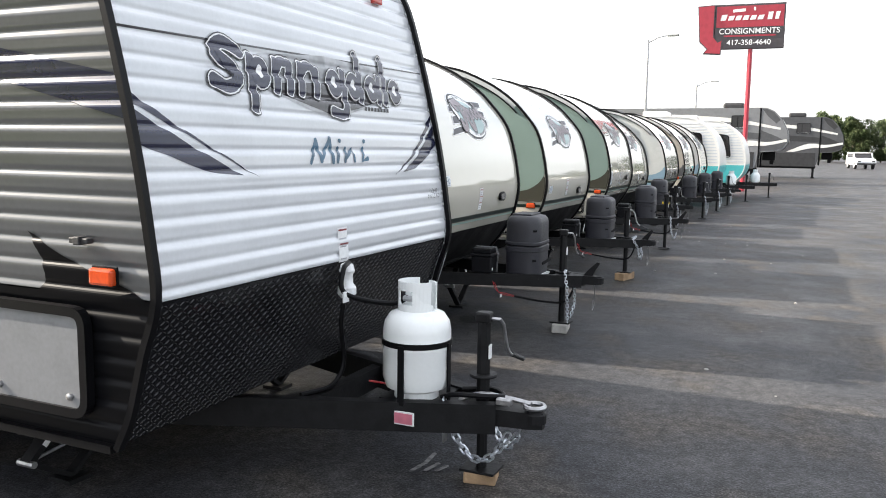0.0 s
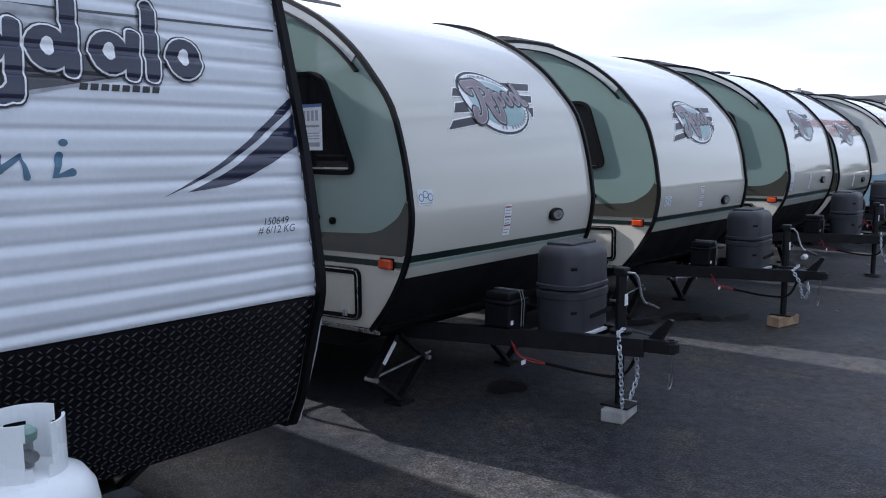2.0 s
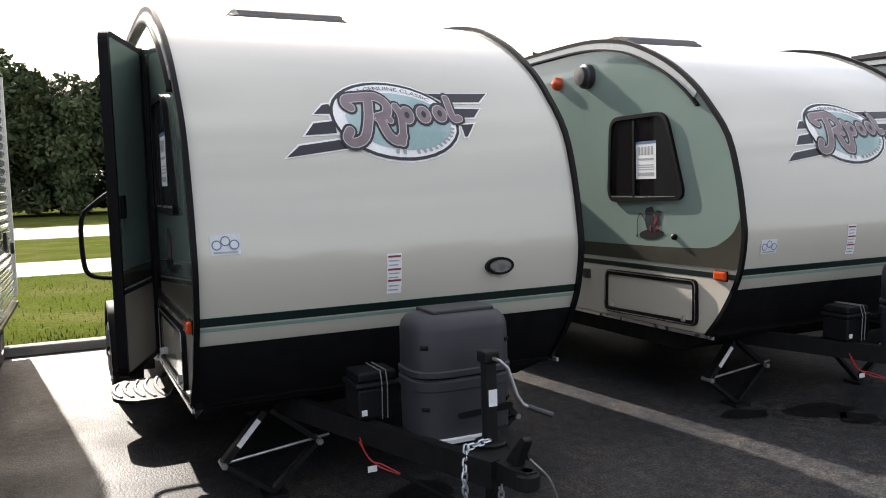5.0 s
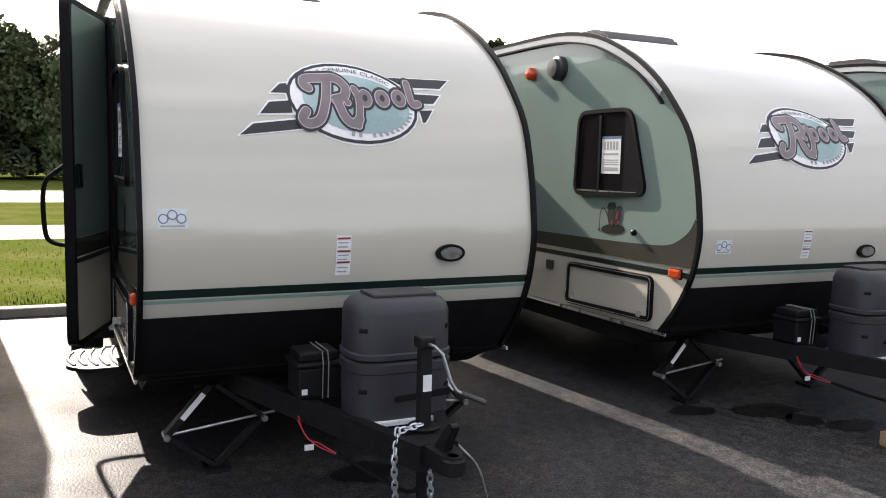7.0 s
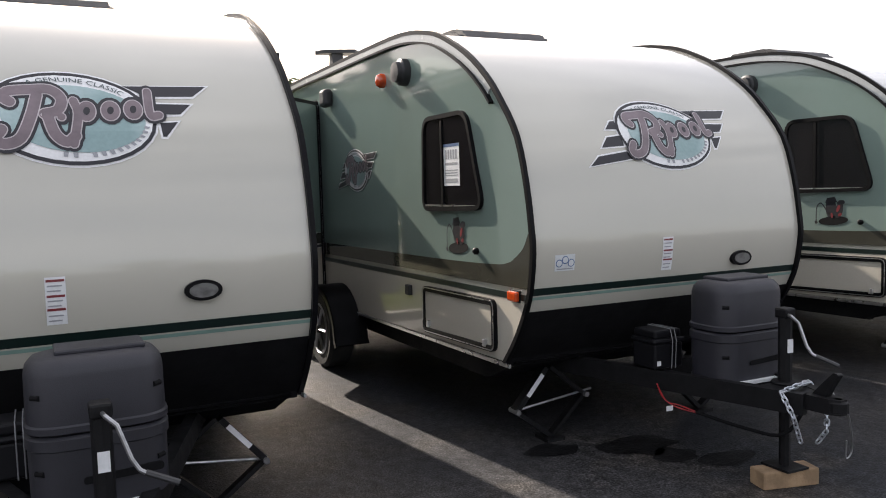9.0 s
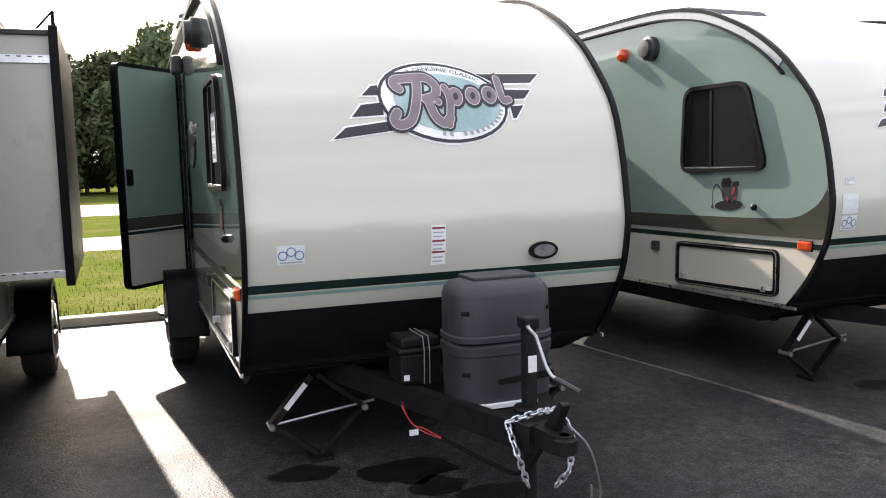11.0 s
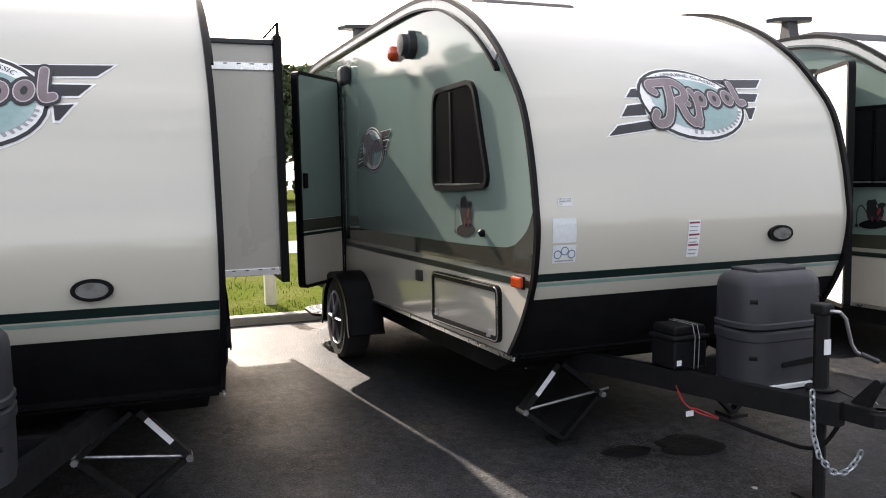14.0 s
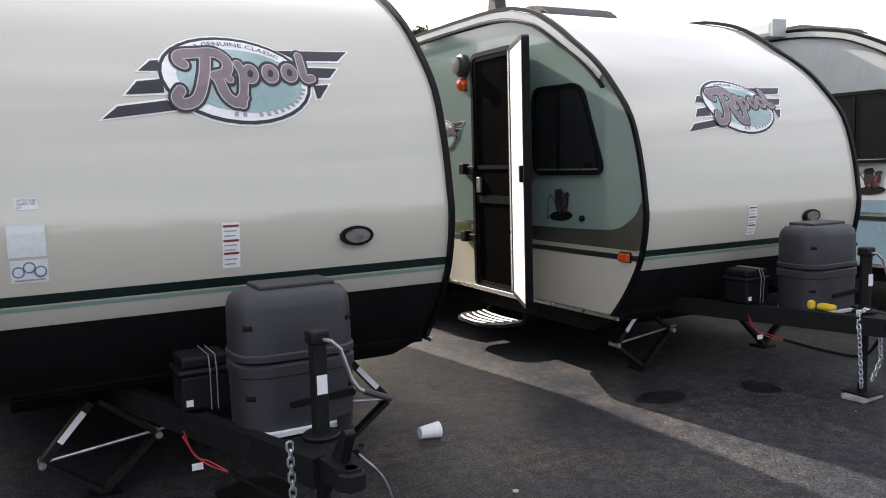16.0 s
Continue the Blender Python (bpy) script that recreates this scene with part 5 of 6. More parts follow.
    for q in eyes:
        decal("lettering_eye", [q], fp(0.0104), LOGO_WHITE, plate, RIB_STEP)
    decal("small_lettering", [[(-5.85 + 0.034 * k, 1.722), (-5.825 + 0.034 * k, 1.722), (-5.820 + 0.034 * k, 1.742), (-5.845 + 0.034 * k, 1.742)] for k in range(8)], fp(0.002), INK, plate, RIB_STEP)
    ml = [stroke([(-6.430, 1.46), (-6.370, 1.56)], 0.010), stroke([(-6.370, 1.56), (-6.340, 1.47)], 0.014), stroke([(-6.340, 1.47), (-6.250, 1.57)], 0.010), stroke([(-6.250, 1.57), (-6.240, 1.465)], 0.014),
          stroke([(-6.180, 1.525), (-6.200, 1.465)], 0.012), stroke([(-6.110, 1.525), (-6.130, 1.465)], 0.011), stroke([(-6.120, 1.48), (-6.050, 1.525), (-6.040, 1.465)], 0.010), stroke([(-5.940, 1.525), (-5.960, 1.465), (-5.910, 1.475)], 0.012),
          ellipse(-6.160, 1.562, 0.014, 0.011, 0, 10), ellipse(-5.925, 1.562, 0.014, 0.011, 0, 10)]
    sub = decal("model_mark", ml[:1], fp(0.002), BLUE_DECAL, root, RIB_STEP, "slanting blue model mark")
    for k, q in enumerate(ml[1:]):
        decal("model_stroke", [q], fp(0.0021 + k * 0.0001), BLUE_DECAL, sub, RIB_STEP)
    notice(root, box_front_put, -6.29, 0.985, 0.085, 0.165, 8, (0.9, 0.5), label="white warning label with red headings")
    # handwritten stock number
    tx = bpy.data.curves.new("stock_number", "FONT")
    tx.body = "150649\n# 6/12 KG"
    tx.space_line = 0.8
    tx.size = 0.038
    tx.shear = 0.3
    tx.align_x = "CENTER"
    t = new("stock_number", tx)
    tx.materials.append(INK)
    t.parent = root
    t["label"] = "handwritten stock number"
    t.matrix_local = Matrix.Translation((float(np.interp(1.235, BZ, BX)) + 0.014, -5.215, 1.27)) @ pose(0, 0, 0, 90, 0, 90) @ pose(0, 0, 0, -8, 0, 0)
    # clearance lamp, side lamp, hatch
    f = fp(0.0)
    for u in (-5.42, -7.14):
        p = f(u, 2.37)
        part("clearance_lamp", boxes((p[0] - 0.02, p[0] + 0.03, u - 0.05, u + 0.05, 2.34, 2.385), bevel=0.01), RED_LENS, root)
    marker_light(root, 0.455, BY0 - 0.012, 1.075, AMBER, big=1.15)
    sp = box_side_put(BY0 + 0.008, -1)
    decal("side_swoosh", [sw([(-1.6, 2.02), (-0.6, 1.96), (0.0, 1.865), (0.53, 1.765)], [(0.56, 1.615), (0.2, 1.70), (-0.2, 1.79), (-0.6, 1.82), (-1.6, 1.86)])], sp(0.004), NAVY, root, RIB_STEP)
    decal("side_swoosh", [curve_pts([(0.05, 1.213), (0.25, 1.12), (0.45, 1.06), (0.615, 1.0)], 4) + [(0.615, 0.985), (0.07, 0.965)] + curve_pts([(0.07, 0.965), (0.13, 1.04), (0.11, 1.12), (0.05, 1.213)], 4)[1:-1]], sp(0.004), SIDE_DARK, root, RIB_STEP)
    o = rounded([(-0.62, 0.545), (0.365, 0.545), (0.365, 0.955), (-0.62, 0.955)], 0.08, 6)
    # hatch grey is darkened: the shade on this wall is put into the colour
    ph = part("pass_hatch", prism(bmesh.new(), grow(o, -0.02), "y", BY0, BY0 - 0.024), MID_GREY, root, "pale grey storage hatch darkened for shade, with a thick black rim")
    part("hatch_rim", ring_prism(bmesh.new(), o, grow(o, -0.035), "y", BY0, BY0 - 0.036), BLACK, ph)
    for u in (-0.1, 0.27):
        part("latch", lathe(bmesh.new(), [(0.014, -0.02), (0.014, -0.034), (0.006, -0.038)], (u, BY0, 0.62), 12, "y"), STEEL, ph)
    part("hatch_catch", boxes((0.30, 0.39, BY0 - 0.03, BY0, 1.185, 1.205), (0.33, 0.36, BY0 - 0.04, BY0, 1.18, 1.21), bevel=0.004), DARK_PLASTIC, root)
    # far wall: window, vents, wheel
    side_window(root, [(-3.28, 1.30), (-2.88, 1.30), (-2.88, 2.08), (-3.28, 2.08)], BY1, out=1)
    side_window(root, [(-2.35, 1.45), (-1.2, 1.45), (-1.2, 2.1), (-2.35, 2.1)], BY1, out=1)
    part("wall_vent", boxes(*[(-3.3, -2.85, BY1, BY1 + 0.02, 0.95 + 0.05 * k, 0.975 + 0.05 * k) for k in range(7)], (-3.33, -2.82, BY1, BY1 + 0.012, 0.93, 1.31)), DARK_PLASTIC, root)
    part("furnace_vent", boxes(*[(-3.75, -3.35, BY1, BY1 + 0.02, 0.52 + 0.045 * k, 0.545 + 0.045 * k) for k in range(6)]), WHITE_RAIL, root)
    part("outdoor_lamp", boxes((-3.85, -3.72, BY1, BY1 + 0.07, 1.92, 2.12), bevel=0.02), DARK_PLASTIC, root)
    part("cable_cap", boxes((-4.5, -4.4, BY1, BY1 + 0.03, 1.02, 1.18), bevel=0.006), DARK_PLASTIC, root)
    part("cable_cap", boxes((-5.15, -5.05, BY1, BY1 + 0.03, 0.95, 1.05), bevel=0.006), DARK_PLASTIC, root)
    for y, out in ((BY0 + 0.17, -1), (BY1 - 0.17, 1)):
        wheel(root, -3.55, y, out, 0.34)
        wheel(root, -4.32, y, out, 0.34)
    part("axle", tubes(([(-3.55, BY0 + 0.2, 0.34), (-3.55, BY1 - 0.2, 0.34)], 0.035), ([(-4.32, BY0 + 0.2, 0.34), (-4.32, BY1 - 0.2, 0.34)], 0.035)), FRAME, root)
    part("rear_bumper", boxes((-5.56, -5.46, BY0 + 0.15, BY1 - 0.15, 0.44, 0.54), (-5.46, -5.3, -6.9, -6.8, 0.46, 0.52), (-5.46, -5.3, -5.7, -5.6, 0.46, 0.52), bevel=0.006), FRAME, root)
    part("roof_vent", boxes((-1.9, -1.2, -6.6, -5.95, 2.655, 2.86), bevel=0.05), WHITE_RAIL, root)
    # tongue: one bottle, jack, chains
    yc, zt = -6.22, 0.387
    bm = bmesh.new()
    for sgn in (-1, 1):
        beam(bm, (-0.5, yc + sgn * 0.78, zt - 0.06), (1.45, yc + sgn * 0.05, zt - 0.052), 0.055, 0.135)
        beam(bm, (-5.2, yc + sgn * 0.8, 0.40), (-0.4, yc + sgn * 0.8, 0.37), 0.06, 0.14)
    box(bm, 0.92, 1.20, yc - 0.17, yc + 0.13, zt - 0.01, zt + 0.004)
    box(bm, 0.60, 0.66, yc - 0.36, yc + 0.36, zt - 0.11, zt - 0.003)
    tg = part("tongue_frame", bm, FRAME, root, "black steel A-shaped tongue frame")
    bm = bmesh.new()
    prism(bm, [(1.2, yc - 0.12), (1.45, yc - 0.06), (1.60, yc - 0.045), (1.66, yc - 0.02), (1.66, yc + 0.02), (1.60, yc + 0.045), (1.45, yc + 0.06), (1.2, yc + 0.12)], "z", zt - 0.085, zt - 0.01)
    lathe(bm, [(0.02, 0.0), (0.05, 0.01), (0.05, 0.05), (0.03, 0.07)], (1.62, yc, zt - 0.07), 16)
    part("coupler", bm, FRAME, tg, "black steel ball coupler")
    part("coupler_eye", tube(bmesh.new(), [(1.615 + 0.045 * math.cos(a), yc + 0.045 * math.sin(a), zt + 0.012) for a in [k * math.tau / 14 for k in range(14)]], 0.011, 6, True), STEEL, tg, smooth=True)
    part("lever", tubes((curve_pts([(1.28, yc - 0.06, zt + 0.01), (1.38, yc - 0.05, zt + 0.05), (1.5, yc, zt + 0.03), (1.6, yc, zt + 0.02)], 4), 0.012)), STEEL, tg)
    lb = part("frame_label", boxes((1.03, 1.13, yc - 0.235, yc - 0.2265, zt - 0.085, zt - 0.025)), PAPER, tg)
    part("label_field", boxes((1.036, 1.124, yc - 0.2375, yc - 0.234, zt - 0.079, zt - 0.031)), PINK, lb)
    bx, by = 1.06, -6.28
    r = 0.158
    tank = part("gas_bottle", lathe(bmesh.new(), [(0.10, zt + 0.035), (r * 0.9, zt + 0.055), (r, zt + 0.10), (r, zt + 0.235), (r * 1.012, zt + 0.24), (r * 1.012, zt + 0.25), (r, zt + 0.255), (r, zt + 0.315), (r * 0.95, zt + 0.36), (r * 0.8, zt + 0.395), (r * 0.5, zt + 0.415), (0.03, zt + 0.42)], (bx, by, 0), 40), TANK_WHITE, root, "white enamelled steel gas bottle", smooth=True)
    part("foot_ring", lathe(bmesh.new(), [(0.098, zt + 0.004), (0.104, zt + 0.004), (0.104, zt + 0.05), (0.098, zt + 0.05)], (bx, by, 0), 30), TANK_WHITE, tank)
    col = bmesh.new()
    for a0, a1, z0, z1 in ((0.2, 6.08, zt + 0.40, zt + 0.44), (0.35, 1.35, zt + 0.43, zt + 0.535), (2.0, 2.7, zt + 0.43, zt + 0.535), (3.3, 4.0, zt + 0.43, zt + 0.535), (4.9, 5.9, zt + 0.43, zt + 0.535), (1.9, 5.95, zt + 0.505, zt + 0.545)):
        steps = max(3, int((a1 - a0) / 0.2))
        rows = []
        for k in range(steps + 1):
            a = a0 + (a1 - a0) * k / steps
            rows.append([col.verts.new((bx + rr * math.cos(a), by + rr * math.sin(a), zz)) for rr, zz in ((0.083, z0), (0.090, z0), (0.090, z1), (0.083, z1))])
        for A, B in zip(rows, rows[1:]):
            for k in range(4):
                col.faces.new((A[k], A[(k + 1) % 4], B[(k + 1) % 4], B[k]))
        col.faces.new(rows[0])
        col.faces.new(rows[-1])
    part("collar", col, TANK_WHITE, tank)
    part("valve", tubes(([(bx, by, zt + 0.41), (bx, by, zt + 0.49)], 0.02), ([(bx - 0.07, by, zt + 0.455), (bx + 0.05, by, zt + 0.455)], 0.014)), STEEL, tank)
    part("valve_knob", lathe(bmesh.new(), [(0.028, zt + 0.485), (0.03, zt + 0.505), (0.02, zt + 0.515)], (bx, by, 0), 12), TEAL_LINE, tank)
    part("hold_strap", lathe(bmesh.new(), [(r + 0.001, zt + 0.255), (r + 0.006, zt + 0.255), (r + 0.006, zt + 0.28), (r + 0.001, zt + 0.28)], (bx, by, 0), 36), BLACK, tank)
    for q in ((bx - 0.015, bx + 0.015, by - r - 0.01, by - r - 0.004), (bx + r + 0.003, bx + r + 0.01, by - 0.02, by + 0.01), (bx - 0.01, bx + 0.02, by + r + 0.004, by + r + 0.01)):
        part("upright_strap", boxes((*q, zt, zt + 0.27)), BLACK, tank)
    # regulator and hoses on the front
    reg = part("regulator", lathe(bmesh.new(), [(0.03, -0.05), (0.045, -0.03), (0.045, 0.0), (0.03, 0.02), (0.028, 0.06), (0.038, 0.08), (0.03, 0.11), (0.01, 0.12)], (0.69, -6.29, 0.87), 16), PAPER, root, "white gas regulator on the front wall", smooth=True)
    part("gas_hose", tubes((curve_pts([(0.70, -6.29, 0.99), (0.72, -6.37, 0.97), (0.73, -6.40, 0.88), (0.78, -6.34, 0.83), (0.93, -6.27, 0.81), (bx - 0.05, by, zt + 0.46)], 6), 0.012),
                           (curve_pts([(0.69, -6.30, 0.86), (0.67, -6.31, 0.70), (0.67, -6.29, 0.5), (0.66, -6.38, 0.41), (0.6, -6.55, 0.40)], 6), 0.012)), BLACK, reg, smooth=True)
    part("hose_tag", boxes((0.745, 0.75, -6.42, -6.37, 0.82, 0.87)), PAPER, reg)
    part("red_wire", tubes((curve_pts([(0.80, -6.27, 0.42), (0.84, -6.24, 0.41), (0.88, -6.2, 0.395)], 5), 0.005)), WIRE_RED, tg)
    jk = tongue_jack(root, 1.36, -6.20, 0.055, 0.80, 0.15, (WOOD, 0.15, 0.12, 0.055, 12))
    part("safety_chain", link_chain([(1.22, yc - 0.10, zt + 0.02)] + sag((1.24, yc - 0.11, zt - 0.06), (1.52, yc - 0.05, zt - 0.10), 0.17), 0.045, 0.0055), ZINC, tg, "shiny zinc-plated safety chain")
    part("safety_chain", link_chain(sag((1.42, yc + 0.03, zt - 0.12), (1.55, yc, zt - 0.10), 0.09), 0.045, 0.0055), ZINC, tg)
    part("chain_tag", boxes((1.235, 1.24, yc - 0.15, yc - 0.11, zt - 0.17, zt - 0.07)), STEEL, tg)
    part("cable_bundle", tubes((curve_pts([(1.2, yc - 0.08, zt + 0.02), (1.28, yc - 0.11, zt + 0.05), (1.42, yc - 0.09, zt + 0.055), (1.47, yc, zt + 0.04), (1.38, yc + 0.07, zt + 0.04), (1.25, yc + 0.04, zt + 0.03)], 5), 0.012)), BLACK, tg, smooth=True)
    part("cable_plug", boxes((1.46, 1.53, yc - 0.085, yc - 0.05, zt + 0.02, zt + 0.05), bevel=0.006), STEEL, tg)
    # thin pale line along the lower corner moulding
    part("corner_line", tubes((curve_pts([(0.668, BY1 + 0.006, 0.98), (0.602, BY1 + 0.012, 0.76), (0.49, BY1 + 0.012, 0.455)], 5), 0.003)), GREY_INK, root)
    for sgn in (-1, 1):
        scissor_jack(root, -0.35, yc + sgn * 0.8, sgn, 0.22, 0.33)
    return root


def bmesh_sheet(put, u0, u1, v0, v1, nu, nv):
    bm = bmesh.new()
    g = [[bm.verts.new(put(u0 + (u1 - u0) * i / nu, v0 + (v1 - v0) * j / nv)) for i in range(nu + 1)] for j in range(nv + 1)]
    for j in range(nv):
        for i in range(nu):
            bm.faces.new((g[j][i], g[j][i + 1], g[j + 1][i + 1], g[j + 1][i]))
    return bm


box_trailer()

# ---- the row of pod trailers ----
def at(x, y, turn=0.0):
    return pose(x, y, 0, 0, 0, turn)


pod_trailer(at(0.085, -3.055, 1.32), 0.016, "front_door", slide=(-3.6, -1.85, 1.36, 0.85, 2.26), door_swing=341, paper=(-0.83, 1.515, 0.22, 0.26), cycles=(-0.82, 1.265), crank=0.1,
            block=(BLOCK, 0.13, 0.26, 0.07, 8), label="cream pod-shaped travel trailer with sage green sides, entrance door open", handle=True, rear_window=True, jack_z0=0.07,
            window=[(-1.135, 1.385), (-0.34, 1.375), (-0.60, 1.955), (-1.13, 1.965)], lights=(-2.53, -2.52, -3.65), side_badge=(-2.95, 1.66, 0.62))
pod_trailer(at(0, 0), 0.0, "rear_door", slide=(-4.4, -1.92, 1.49, 0.84, 2.29), door_swing=318, paper=(-0.93, 1.495, 0.21, 0.25), cycles=(-0.75, 1.085), crank=-0.5, light_dz=-0.055,
            block=(WOOD, 0.12, 0.30, 0.085, -14), label="cream pod-shaped travel trailer with a slide-out and rear entrance door open", jack_z0=0.085, chain=1, side_badge=(-2.53, 1.60, 0.80), antenna=-3.5, badge=(0.055, 1.705, 0.98), lights=(-1.50, -1.90, -3.12))
pod_trailer(at(-0.058, 3.294, 1.66), 0.014, "rear_door", slide=(-4.4, -1.92, 1.50, 0.84, 2.29), door_swing=318, cycles=(-0.80, 1.05), stickers=((-0.865, 1.10, 0.125, 0.115, 0), (-0.83, 1.27, 0.075, 0.04, 2)), crank=0.3, light_dz=0.005,
            label="cream pod-shaped travel trailer with sage green sides, rear door open", chain=2, side_badge=(-2.53, 1.60, 0.80), antenna=-3.5, badge=(0.055, 1.72, 0.95), lights=(-1.60, -1.94, -3.18))
pod_trailer(at(-0.40, 6.63, 0.5), -0.10, "front_door", door_swing=335, window=[(-1.085, 1.395), (-0.31, 1.40), (-0.54, 1.985), (-1.085, 1.995)], hatch=False, crank=-0.2, door_x=(-1.90, -1.31),
            block=(BLOCK, 0.14, 0.2, 0.03, 5), label="cream pod-shaped travel trailer with its white-lined door folded open", jack_z0=0.03, lights=(-2.05, -2.06, -3.4), badge=(0.015, 1.765, 0.89), antenna=-1.85, side_badge=(-2.42, 1.70, 0.62), hinges=True, roof_lift=0.09)
pod_trailer(at(-0.2, 9.55), -0.05, "rear_door", colours=(RAIL_GREY, SLATE, SLATE), hatch=False, label="pale grey pod-shaped travel trailer with slate blue bands", step=False, wires=False)
pod_trailer(at(-0.15, 12.1), -0.03, "rear_door", colours=(TAN, DARK_GREY, SHELL), label="cream pod-shaped travel trailer with tan sides", step=False, wires=False)
pod_trailer(at(-0.1, 14.6), -0.03, "rear_door", colours=(GREY_PANEL, SLATE, SHELL), label="cream pod-shaped travel trailer with grey sides", step=False, wires=False)

# awning arm on the blue-banded trailer
aw = part("awning", boxes((-2.9, -1.86, 8.44, 8.60, 2.42, 2.57), bevel=0.035), WHITE_RAIL)
part("awning_cap", boxes((-1.862, -1.835, 8.435, 8.605, 2.415, 2.575), bevel=0.01), GREY_PANEL, aw)
part("awning_arm", tubes(([(-2.8, 8.50, 2.45), (-2.8, 8.56, 0.9)], 0.02)), WHITE_RAIL, aw)
tagged(aw, "rolled white awning on the trailer side", "awning")


def retro_trailer(m):
    root = tagged(empty("retro_trailer", m), "rounded white and turquoise retro travel trailer", "trailer", group="retro trailers")
    line = curve_pts([(-0.15, 0.5), (0.1, 0.75), (0.22, 1.1), (0.18, 1.6), (0.0, 2.05), (-0.4, 2.42), (-1.0, 2.6), (-3.5, 2.6), (-4.3, 2.45), (-4.8, 2.0), (-4.9, 1.4), (-4.8, 0.5)], 4)
    part("body_shell", prism(bmesh.new(), line, "y", -1.05, 1.05), WHITE_RAIL, root, "white ribbed shell", smooth=True)
    ins = inset(line, 0.02)
    low = [p for p in ins if p[0] > -2 and p[1] < 1.12] + [(-4.85, 1.1), (-4.8, 0.52)]
    for sgn in (-1, 1):
        part("lower_panel", prism(bmesh.new(), low, "y", sgn * 1.045, sgn * 1.056), TURQUOISE, root, "turquoise lower panel")
        part("edge_moulding", sweep_edge(bmesh.new(), line, *sorted((sgn * 1.02, sgn * 1.065)), 0.03), WHITE_RAIL, root, smooth=True)
        bm = bmesh.new()
        for k in range(14):
            z = 1.2 + 0.09 * k
            xr = float(np.interp(z, [p[1] for p in ins[:30]], [p[0] for p in ins[:30]])) - 0.06
            box(bm, -4.6, xr, *sorted((sgn * 1.045, sgn * 1.06)), z, z + 0.03)
        part("siding_rib", bm, SIDING, root)
        wheel(root, -2.9, sgn * 1.0, sgn, 0.32)
    z_f = [p[1] for p in ins[:30]]
    x_f = [p[0] + 0.028 for p in ins[:30]]
    decal("front_panel", [[(-1.0, 0.6), (1.0, 0.6), (1.0, 1.12), (-1.0, 1.12)]], lambda u, v: (float(np.interp(v, z_f, x_f)), u, v), TURQUOISE, root)
    side_window(root, [(-0.75, 1.35), (-0.25, 1.35), (-0.35, 2.1), (-0.75, 2.15)], -1.052)
    bm = bmesh.new()
    for sgn in (-1, 1):
        beam(bm, (-0.6, sgn * 0.6, 0.45), (1.2, sgn * 0.05, 0.45), 0.05, 0.1)
    part("tongue_frame", bm, FRAME, root)
    part("gas_bottle", lathe(bmesh.new(), [(0.12, 0.5), (0.155, 0.54), (0.155, 0.76), (0.1, 0.84), (0.08, 0.85), (0.08, 0.95), (0.02, 0.95)], (0.5, -0.1, 0), 18), TANK_WHITE, root, smooth=True)
    tongue_jack(root, 0.95, 0.0, 0.0, 0.85, 0.0)
    part("roof_unit", boxes((-2.3, -1.5, -0.35, 0.35, 2.58, 2.8), bevel=0.06), WHITE_RAIL, root)
    return root


retro_trailer(at(0.0, 17.4))
retro_trailer(at(0.55, 20.2))


